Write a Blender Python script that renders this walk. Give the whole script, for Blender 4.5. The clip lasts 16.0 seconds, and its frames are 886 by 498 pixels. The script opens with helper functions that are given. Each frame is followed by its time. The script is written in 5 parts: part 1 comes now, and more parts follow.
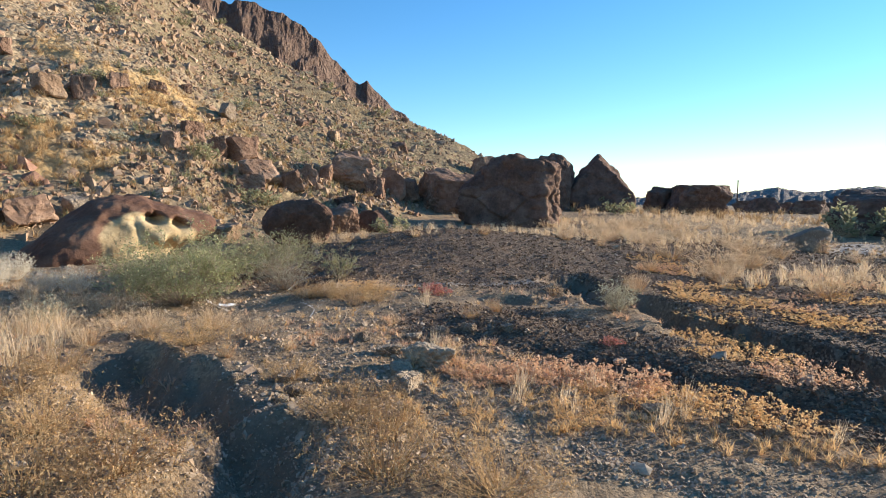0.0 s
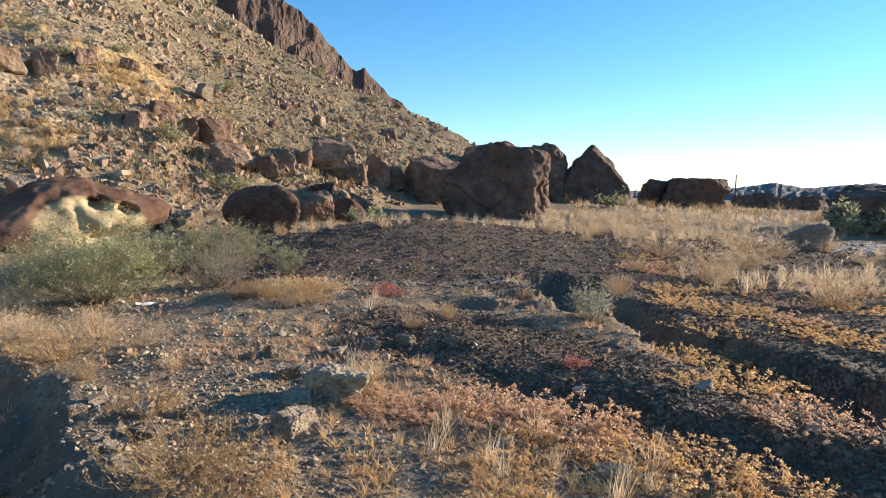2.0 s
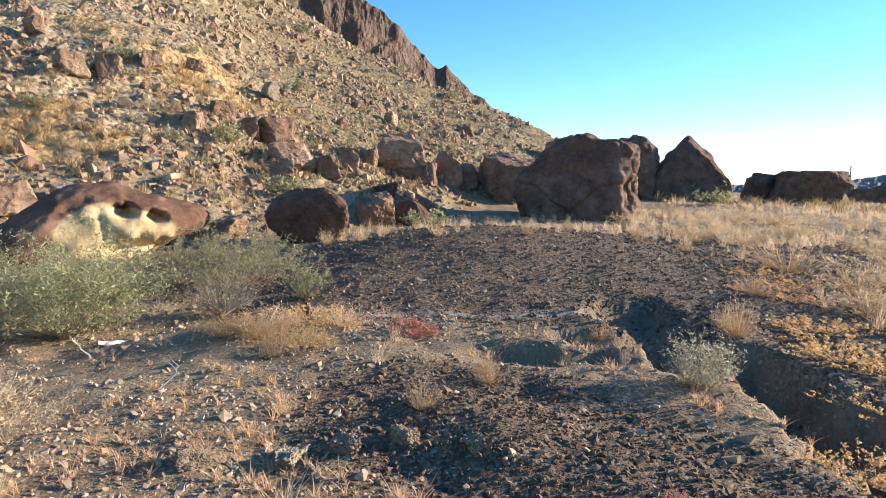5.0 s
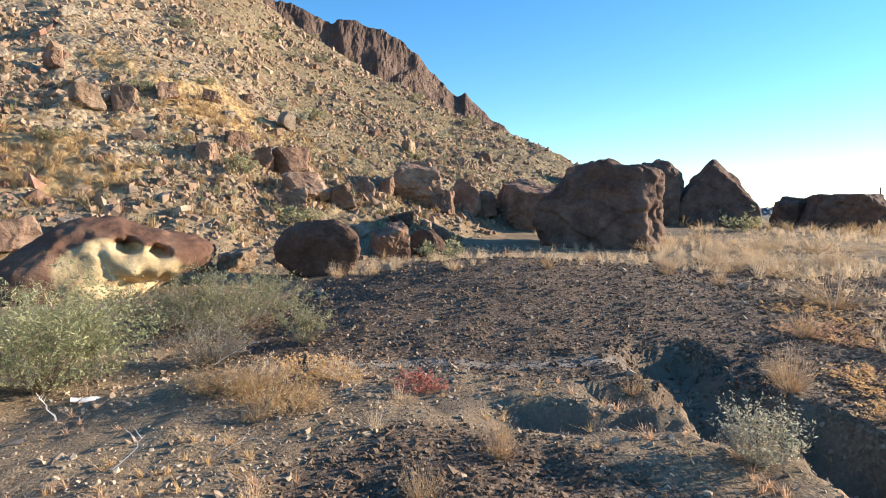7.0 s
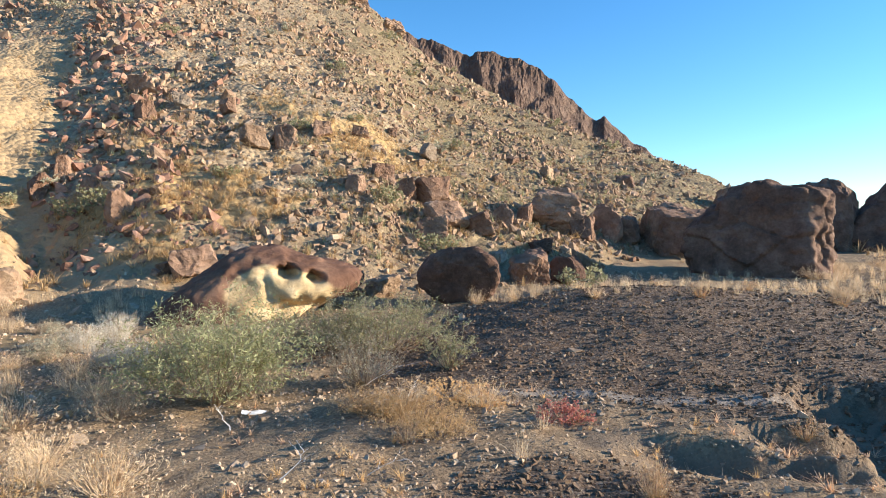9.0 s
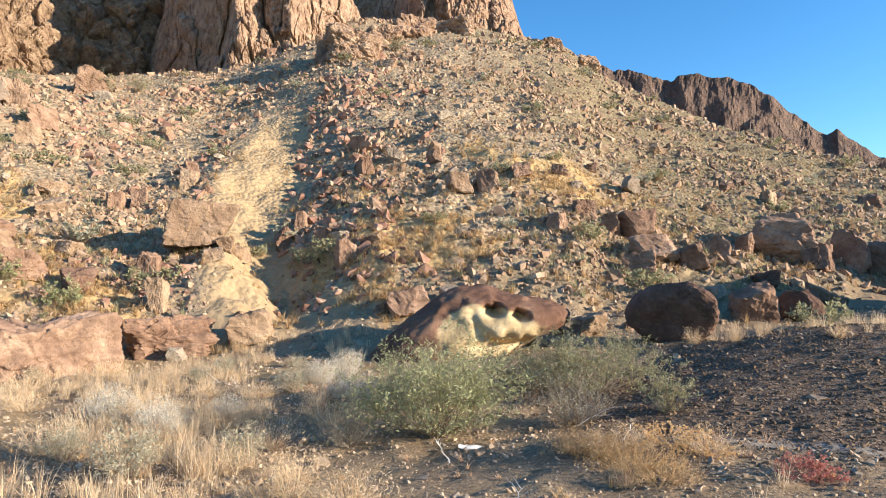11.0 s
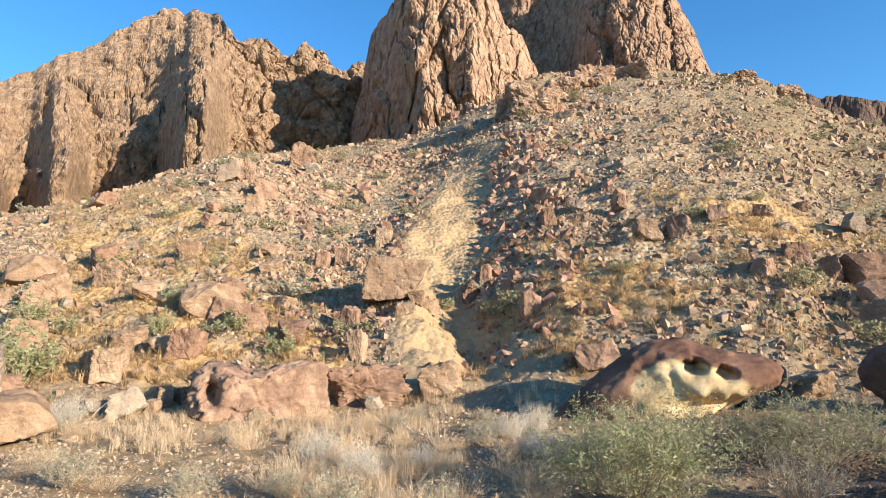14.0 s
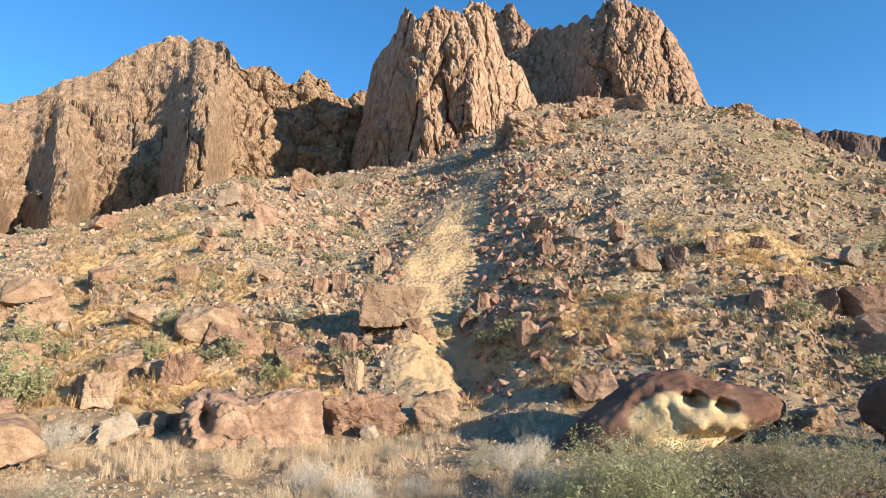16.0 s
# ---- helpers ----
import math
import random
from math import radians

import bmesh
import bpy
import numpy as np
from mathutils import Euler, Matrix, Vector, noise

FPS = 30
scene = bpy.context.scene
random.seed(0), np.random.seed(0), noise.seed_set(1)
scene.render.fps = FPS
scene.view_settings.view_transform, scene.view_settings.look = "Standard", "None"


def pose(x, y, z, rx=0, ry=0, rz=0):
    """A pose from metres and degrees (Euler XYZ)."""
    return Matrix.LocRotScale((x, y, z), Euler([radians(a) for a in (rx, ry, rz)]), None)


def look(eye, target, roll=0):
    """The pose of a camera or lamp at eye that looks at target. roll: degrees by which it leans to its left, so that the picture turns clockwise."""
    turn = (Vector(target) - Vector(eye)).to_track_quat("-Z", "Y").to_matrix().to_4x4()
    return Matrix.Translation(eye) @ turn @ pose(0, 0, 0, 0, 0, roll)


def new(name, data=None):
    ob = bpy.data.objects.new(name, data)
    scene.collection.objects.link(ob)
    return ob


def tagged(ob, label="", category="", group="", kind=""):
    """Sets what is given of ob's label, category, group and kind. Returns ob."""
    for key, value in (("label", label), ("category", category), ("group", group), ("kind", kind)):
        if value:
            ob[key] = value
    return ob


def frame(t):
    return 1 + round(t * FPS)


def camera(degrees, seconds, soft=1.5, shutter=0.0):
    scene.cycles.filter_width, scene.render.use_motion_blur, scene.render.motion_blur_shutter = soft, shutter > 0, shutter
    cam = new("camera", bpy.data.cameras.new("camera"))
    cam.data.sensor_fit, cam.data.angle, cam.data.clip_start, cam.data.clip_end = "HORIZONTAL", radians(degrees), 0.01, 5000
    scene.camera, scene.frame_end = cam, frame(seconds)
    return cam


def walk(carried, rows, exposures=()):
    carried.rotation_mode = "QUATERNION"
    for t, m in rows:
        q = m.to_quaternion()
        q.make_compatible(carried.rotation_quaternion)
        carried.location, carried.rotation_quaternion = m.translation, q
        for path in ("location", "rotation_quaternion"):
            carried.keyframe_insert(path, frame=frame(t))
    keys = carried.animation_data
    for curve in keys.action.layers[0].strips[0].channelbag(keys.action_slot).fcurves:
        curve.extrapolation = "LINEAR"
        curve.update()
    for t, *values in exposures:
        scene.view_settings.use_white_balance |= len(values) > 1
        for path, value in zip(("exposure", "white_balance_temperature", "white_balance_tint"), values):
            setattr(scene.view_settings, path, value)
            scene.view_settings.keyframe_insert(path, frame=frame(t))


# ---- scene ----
import itertools

cam = camera(71.4, 16.0, soft=1.0)
METRES, EYE, TILT, LEAN, TURN = 4.8, 1.5, 0.0, 0.0, 0.0
ROWS = [
    (0.0, 0.0, 0.0, 0.0, 0.04, -4.36, -0.5),
    (0.5, 0.0391, 0.0446, 0.004, 0.16, -3.73, -1.81),
    (1.0, 0.059, 0.1161, -0.0037, -1.26, -4.41, -3.28),
    (1.5, 0.0795, 0.1778, -0.0055, -3.47, -6.24, -2.51),
    (2.0, 0.1243, 0.2475, -0.0035, -0.13, -5.29, -1.45),
    (2.5, 0.1549, 0.3119, -0.0044, -0.25, -5.53, -2.57),
    (3.0, 0.1652, 0.4014, -0.0044, 1.98, -6.68, -3.92),
    (3.5, 0.1785, 0.4799, -0.007, 6.81, -7.2, -2.09),
    (6.0, 0.2098, 0.8152, 0.0287, 6.78, -4.52, 0.24),
    (6.5, 0.1994, 0.8443, 0.0303, 4.63, -4.29, -0.38),
    (7.0, 0.2083, 0.8526, 0.0342, 9.57, -3.26, -0.06),
    (7.5, 0.2123, 0.8533, 0.0348, 11.88, -2.19, 0.33),
    (8.0, 0.2098, 0.8502, 0.0347, 14.5, -1.78, 0.66),
    (8.5, 0.2033, 0.8475, 0.0358, 17.32, -1.28, 0.61),
    (9.0, 0.1958, 0.8427, 0.0365, 22.2, -0.77, 0.34),
    (9.5, 0.1922, 0.8351, 0.0374, 26.99, 0.07, 0.46),
    (12.0, 0.1997, 0.8109, 0.0401, 47.9, 5.54, 2.13),
    (12.5, 0.2011, 0.8087, 0.0405, 50.43, 6.7, 1.87),
    (13.0, 0.1873, 0.8151, 0.0417, 52.86, 7.03, 1.81),
    (13.5, 0.185, 0.8128, 0.0428, 55.23, 7.77, 1.75),
    (14.0, 0.1822, 0.8124, 0.0437, 57.58, 8.34, 1.5),
    (14.5, 0.183, 0.812, 0.0462, 57.63, 9.45, 0.9),
    (15.0, 0.1833, 0.8105, 0.0472, 58.33, 11.17, 1.03),
    (15.5, 0.1832, 0.8098, 0.046, 58.48, 11.49, 0.91),
    (16.0, 0.182, 0.8124, 0.046, 57.29, 10.89, 0.77),
]
walk(cam, [(t, pose(0, 0, EYE, TILT, LEAN, TURN) @ pose(METRES * x, METRES * y, METRES * z, 90 + pitch, roll, yaw)) for t, x, y, z, yaw, pitch, roll in ROWS],
     exposures=[(0.0, 1.02, 6500, 10), (0.8, 0.96, 6500, 10), (2.5, 1.02, 6500, 10), (3.5, 1.12, 6500, 10), (6.0, 1.38, 6500, 10), (6.5, 1.16, 6500, 10), (7.5, 1.28, 6500, 10), (9.0, 1.25, 6500, 10), (12.5, 1.27, 6500, 10), (14.5, 1.17, 6500, 10), (16.0, 1.11, 6500, 10)])

# ---- world and sun ----
SUN_AZ, SUN_EL = 69.0, 14.5      # degrees clockwise from +y, degrees above the horizon
world = bpy.data.worlds.new("desert_sky")
scene.world = world
world.use_nodes = True
wn = world.node_tree
wn.nodes.clear()
sky = wn.nodes.new("ShaderNodeTexSky")
sky.sky_type = 'NISHITA'
sky.sun_disc = False
sky.sun_elevation, sky.sun_rotation = radians(SUN_EL), radians(SUN_AZ)
sky.altitude, sky.air_density, sky.dust_density, sky.ozone_density = 300, 1.0, 0.05, 3.5
bg = wn.nodes.new("ShaderNodeBackground")
bg.inputs["Strength"].default_value = 0.128
wo = wn.nodes.new("ShaderNodeOutputWorld")
rich = wn.nodes.new("ShaderNodeHueSaturation")      # the deep blue of dry desert air
rich.inputs["Saturation"].default_value = 1.2
wn.links.new(sky.outputs[0], rich.inputs["Color"])
wn.links.new(rich.outputs[0], bg.inputs[0])
wn.links.new(bg.outputs[0], wo.inputs[0])
sun_data = bpy.data.lights.new("sun", 'SUN')
sun_data.energy, sun_data.angle, sun_data.color = 5.0, radians(0.53), (1.0, 0.86, 0.68)
sun = new("sun", sun_data)
sx, sy, sz = math.sin(radians(SUN_AZ)) * math.cos(radians(SUN_EL)), math.cos(radians(SUN_AZ)) * math.cos(radians(SUN_EL)), math.sin(radians(SUN_EL))
sun.matrix_world = look((sx * 60, sy * 60, sz * 60), (0, 0, 0))


# ---- numeric noise ----
def vnoise(p, seed=0):
    """Smooth value noise in -1..1 for an (n, 3) array."""
    i = np.floor(p).astype(np.int64)
    f = p - i
    f = f * f * f * (f * (f * 6 - 15) + 10)
    out = np.zeros(len(p))
    for dx in (0, 1):
        wx = f[:, 0] if dx else 1 - f[:, 0]
        for dy in (0, 1):
            wy = f[:, 1] if dy else 1 - f[:, 1]
            for dz in (0, 1):
                wz = f[:, 2] if dz else 1 - f[:, 2]
                h = ((i[:, 0] + dx) * 374761393 + (i[:, 1] + dy) * 668265263 + (i[:, 2] + dz) * 2147483647 + seed * 1274126177) & 0xFFFFFFFF
                h = ((h ^ (h >> 13)) * 1274126177) & 0xFFFFFFFF
                h = (h ^ (h >> 16)) & 0xFFFF
                out += wx * wy * wz * (h / 32767.5 - 1)
    return out


def fbm(p, octaves=4, seed=0, gain=0.5):
    out, a = np.zeros(len(p)), 1.0
    for k in range(octaves):
        out += a * vnoise(p * 2 ** k + 17.3 * k, seed + k)
        a *= gain
    return out


def worley(p, seed=0, flat=False):
    """Nearest and second distance to scattered seeds, and a random -1..1 for the nearest one."""
    i = np.floor(p).astype(np.int64)
    f1, f2, pick = np.full(len(p), 9.0), np.full(len(p), 9.0), np.zeros(len(p))
    for off in itertools.product((-1, 0, 1), (-1, 0, 1), (0,) if flat else (-1, 0, 1)):
        c = i + np.array(off)
        h = (c[:, 0] * 374761393 + c[:, 1] * 668265263 + c[:, 2] * 2147483647 + seed * 1274126177) & 0xFFFFFFFF
        rnd = []
        for k in range(4):
            h = ((h ^ (h >> 13)) * 1274126177 + k * 97) & 0xFFFFFFFF
            h = h ^ (h >> 16)
            rnd.append((h & 0xFFFF) / 65535.0)
        q = c + np.stack(rnd[:3], 1) - p
        if flat:
            q[:, 2] = 0
        d = np.sqrt((q * q).sum(1))
        near = d < f1
        f2 = np.where(near, f1, np.minimum(f2, d))
        pick = np.where(near, 2 * rnd[3] - 1, pick)
        f1 = np.where(near, d, f1)
    return f1, f2, pick


def smooth(a, b, v):
    t = np.clip((v - a) / (b - a), 0, 1)
    return t * t * (3 - 2 * t)


# ---- terrain ----
HUB = np.array((0.9, 3.9))       # where the walker stops; bearings below are degrees left of +y from here


def bearing(az, d):
    a = np.radians(az)
    return HUB[0] - np.sin(a) * d, HUB[1] + np.cos(a) * d


# the hillside: bearing, distance of its foot, distance of its crest, rise of the sight line to the crest
HILL_AZ = (-14, -9, -4, 1, 8.5, 13, 17.6, 22, 25.5, 29, 40, 49, 61, 77, 85, 95, 125, 150)
HILL_FOOT = (44, 42, 38, 30, 22, 19, 18, 17, 17, 16, 16, 16, 17, 17, 17, 18, 24, 40)
HILL_CREST = (60, 60, 60, 62, 70, 72, 76, 80, 84, 90, 92, 90, 75, 70, 62, 60, 60, 60)
HILL_TAN = (-0.015, 0.025, 0.062, 0.098, 0.15, 0.188, 0.228, 0.27, 0.315, 0.38, 0.43, 0.43, 0.322, 0.308, 0.242, 0.18, 0.10, 0.0)


HILL_FINE = np.arange(-40, 180, 0.5)
HILL_BLUR = np.exp(-(np.arange(-10, 10.1, 0.5) / 1.8) ** 2)
HILL_BLUR /= HILL_BLUR.sum()
HILL_SMOOTH = [np.convolve(np.pad(np.interp(HILL_FINE, HILL_AZ, v), 20, mode="edge"), HILL_BLUR, "valid") for v in (HILL_FOOT, HILL_CREST, HILL_TAN)]


def line_distance(x, y, pts):
    """Distance to a polyline in plan, and how far along it (0..1)."""
    best, along = np.full(x.shape, 1e9), np.zeros(x.shape)
    n = len(pts) - 1
    for k in range(n):
        (ax, ay), (bx, by) = pts[k], pts[k + 1]
        vx, vy = bx - ax, by - ay
        t = np.clip(((x - ax) * vx + (y - ay) * vy) / (vx * vx + vy * vy), 0, 1)
        d = np.hypot(x - ax - t * vx, y - ay - t * vy)
        along = np.where(d < best, (k + t) / n, along)
        best = np.minimum(best, d)
    return best, along


GULLY_RIGHT = ((2.3, 11.1), (2.6, 9.9), (3.05, 8.6), (3.5, 7.2), (4.2, 5.4), (5.6, 2.6), (7.5, -2))
RILL_A = ((0.3, 9.15), (1.2, 9.0), (2.0, 9.05), (2.8, 8.8))
RILL_B = ((1.2, 9.75), (1.9, 9.7), (2.7, 9.4))
PATH = ((-1.6, 9.9), (-0.4, 10.3), (0.8, 10.4), (1.9, 10.8))
GULLY_MID = ((-0.2, 6.9), (0.8, 6.4), (1.7, 5.4), (2.9, 4.3), (4.2, 3.2), (6.5, 0.5))
GULLY_LEFT = ((-3.6, 6.3), (-2.7, 5.35), (-2.0, 4.65), (-1.45, 4.05), (-1.05, 3.4), (-1.0, 2.4), (-1.3, 0.5), (-2.2, -3))
RIDGE = ((0.6, 7.4), (1.7, 6.5), (2.8, 5.1), (3.9, 3.8), (5.2, 2.0))


def hill(x, y):
    dx, dy = x - HUB[0], y - HUB[1]
    d = np.hypot(dx, dy)
    az = np.degrees(np.arctan2(-dx, dy))
    inside = smooth(-22, -12, az) * (1 - smooth(140, 165, az))
    foot, crest, rise = (np.interp(az, HILL_FINE, v) for v in HILL_SMOOTH)
    top = 1.7 + rise * crest - 0.6
    grade = top / (crest - foot)
    s = d - foot
    up = grade * (np.sqrt(s * s + 2.5) + s) / 2
    over = np.clip(d - crest, 0, None)
    back = np.where(az > 32, 0.12, -0.35)
    z = np.where(d < crest, up, np.maximum(top + back * over, 0.0))
    z = np.minimum(z, np.maximum(top + np.maximum(back, 0) * over, 0))
    far = 1 - smooth(220, 420, d)
    return z * inside * far, smooth(-2, 6, s) * inside * far


def chute_side(x, y):
    """Metres to the sunless side of the washout's bed."""
    dx, dy = x - HUB[0], y - HUB[1]
    d, az = np.hypot(dx, dy), np.degrees(np.arctan2(-dx, dy))
    return np.radians(np.interp(d, (17, 19.5, 25, 31, 42, 47), (58, 60, 58.8, 57, 55, 53.5)) - az) * d - 1.5


def terrain(x, y, fine=True):
    x, y = np.asarray(x, float), np.asarray(y, float)
    p = np.stack([x, y, np.zeros_like(x)], 1)
    z = 1.05 * smooth(8, 42, y) * (1 - 0.5 * smooth(6, 20, x - 0.15 * (y - 20))) * (1 - smooth(150, 500, y))
    mound = np.exp(-((x - 0.5) / 4.0) ** 2 - ((y - 16.0) / 3.5) ** 2)
    z = z + 0.60 * mound
    h, on_hill = hill(x, y)
    z = z + h - 0.15 * smooth(-1.4, -3.6, x) * smooth(6, 8, y) * (1 - on_hill)
    fx, fy = bearing(40, 20.5)
    z = z + 0.2 * np.exp(-((x - fx) / 5.0) ** 2 - ((y - fy) / 5.0) ** 2) * on_hill
    d, a = line_distance(x, y, GULLY_RIGHT)
    z = z - (0.28 + 0.45 * smooth(0.08, 0.35, a)) * (1 - smooth(0.12, 0.62, d + 0.2 * fbm(p * 1.9, 4, 31, 0.7)))
    for rill, deep in ((RILL_A, 0.24), (RILL_B, 0.2)):
        d, a = line_distance(x, y, rill)
        z = z - deep * smooth(0, 0.3, a) * (1 - smooth(0.06, 0.36, d + 0.16 * fbm(p * 2.6, 3, 35)))
    d, a = line_distance(x, y, GULLY_MID)
    z = z - 0.07 * smooth(0, 0.35, a) * (1 - smooth(0.05, 0.38, d + 0.06 * fbm(p * 2.0, 2, 32)))
    d, a = line_distance(x, y, GULLY_LEFT)
    z = z - 0.35 * smooth(0, 0.1, a) * (1 - smooth(0.05, 0.55, d + 0.2 * fbm(p * 2.0, 3, 33)))
    d, a = line_distance(x, y, RIDGE)
    z = z + 0.09 * (1 - smooth(0.0, 0.8, d))
    dist = np.hypot(x - HUB[0], y - HUB[1])
    s = chute_side(x, y) + 0.35 * fbm(p * 0.6, 3, 34)
    deep = np.interp(dist, (16.5, 18.5, 21, 25, 32, 40, 47), (0, 0.8, 1.7, 1.2, 1.1, 0.8, 0)) * (np.abs(s) < 14)
    wide = np.interp(dist, (17, 20, 23, 26, 47), (4.5, 3.0, 3.4, 9.0, 10.0))
    lip = np.interp(dist, (20, 23, 27, 47), (-1.5, -2.2, -3.7, -3.4))
    z = z + deep * (0.3 * np.exp(-((s - lip) / 1.3) ** 2) - smooth(lip, -0.1, s) * (1 - np.clip((s - 0.2) / wide, 0, 1)))
    rough = 1 - smooth(300, 700, dist)
    z = z + rough * (0.05 + 0.1 * on_hill) * fbm(p * 0.45, 3, 3)
    z = z + on_hill * (0.55 * fbm(p * 0.11, 3, 5) * smooth(20, 45, dist))
    if fine:
        z = z + rough * (0.026 + 0.11 * on_hill) * fbm(p * (2.3 - 0.9 * on_hill[:, None]), 5, 8, 0.6)
    return z


def ground(x, y):
    return float(terrain(np.array([x]), np.array([y]))[0])


# ---- mesh helpers ----
def quick_mesh(name, verts, faces):
    """A mesh from numpy arrays of places and of faces with equal corners."""
    me = bpy.data.meshes.new(name)
    n, k = faces.shape
    me.vertices.add(len(verts))
    me.vertices.foreach_set("co", np.asarray(verts, np.float32).ravel())
    me.loops.add(n * k)
    me.loops.foreach_set("vertex_index", faces.astype(np.int32).ravel())
    me.polygons.add(n)
    me.polygons.foreach_set("loop_start", np.arange(0, n * k, k, dtype=np.int32))
    me.polygons.foreach_set("loop_total", np.full(n, k, np.int32))
    me.polygons.foreach_set("use_smooth", np.zeros(n, bool))
    me.update(calc_edges=True)
    return me


def shade_smooth(me, on=True):
    me.polygons.foreach_set("use_smooth", np.full(len(me.polygons), on))
    return me


def point_value(me, name, values):
    a = me.attributes.new(name, 'FLOAT', 'POINT')
    a.data.foreach_set("value", np.asarray(values, np.float32))


def part(name, me, material, parent=None, label=""):
    ob = new(name, me)
    if material and not me.materials:
        me.materials.append(material)
    if parent:
        ob.parent = parent
    return tagged(ob, label)


def ico(level):
    bm = bmesh.new()
    bmesh.ops.create_icosphere(bm, subdivisions=level, radius=1)
    v = np.array([q.co[:] for q in bm.verts])
    f = np.array([[q.index for q in face.verts] for face in bm.faces])
    bm.free()
    return v, f


ICO = {k: ico(k) for k in (1, 2, 3, 4, 5, 6)}


# ---- materials ----
def nodes_of(name):
    m = bpy.data.materials.new(name)
    m.use_nodes = True
    nt = m.node_tree
    nt.nodes.clear()
    out = nt.nodes.new("ShaderNodeOutputMaterial")
    b = nt.nodes.new("ShaderNodeBsdfPrincipled")
    b.inputs["Roughness"].default_value = 0.9
    b.inputs["Specular IOR Level"].default_value = 0.2
    nt.links.new(b.outputs[0], out.inputs[0])
    return m, nt, b


def tex(nt, kind, scale, coords, detail=4.0, rough=0.6):
    if kind == "voronoi":
        n = nt.nodes.new("ShaderNodeTexVoronoi")
    else:
        n = nt.nodes.new("ShaderNodeTexNoise")
        n.inputs["Detail"].default_value, n.inputs["Roughness"].default_value = detail, rough
    n.inputs["Scale"].default_value = scale
    nt.links.new(coords, n.inputs["Vector"])
    return n


def ramp(nt, src, stops):
    n = nt.nodes.new("ShaderNodeValToRGB")
    while len(n.color_ramp.elements) < len(stops):
        n.color_ramp.elements.new(0.5)
    for e, (at, c) in zip(n.color_ramp.elements, stops):
        e.position, e.color = at, (*c, 1) if len(c) == 3 else c
    nt.links.new(src, n.inputs[0])
    return n.outputs[0]


def mix(nt, fac, a, b, mode='MIX'):
    n = nt.nodes.new("ShaderNodeMix")
    n.data_type, n.blend_type = 'RGBA', mode
    for sock, v in ((n.inputs[0], fac), (n.inputs[6], a), (n.inputs[7], b)):
        if isinstance(v, (int, float)):
            sock.default_value = v
        elif isinstance(v, tuple):
            sock.default_value = (*v, 1)
        else:
            nt.links.new(v, sock)
    return n.outputs[2]


def bump(nt, b, height, strength, distance):
    n = nt.nodes.new("ShaderNodeBump")
    n.inputs["Strength"].default_value, n.inputs["Distance"].default_value = strength, distance
    nt.links.new(height, n.inputs["Height"])
    nt.links.new(n.outputs[0], b.inputs["Normal"])
    return n


def maths(nt, op, a, b):
    n = nt.nodes.new("ShaderNodeMath")
    n.operation = op
    for sock, v in zip(n.inputs, (a, b)):
        if isinstance(v, (int, float)):
            sock.default_value = v
        else:
            nt.links.new(v, sock)
    return n.outputs[0]


def place_of(nt, kind="Object"):
    return nt.nodes.new("ShaderNodeTexCoord").outputs[kind]


def attribute(nt, name):
    n = nt.nodes.new("ShaderNodeAttribute")
    n.attribute_name = name
    return n.outputs["Fac"]


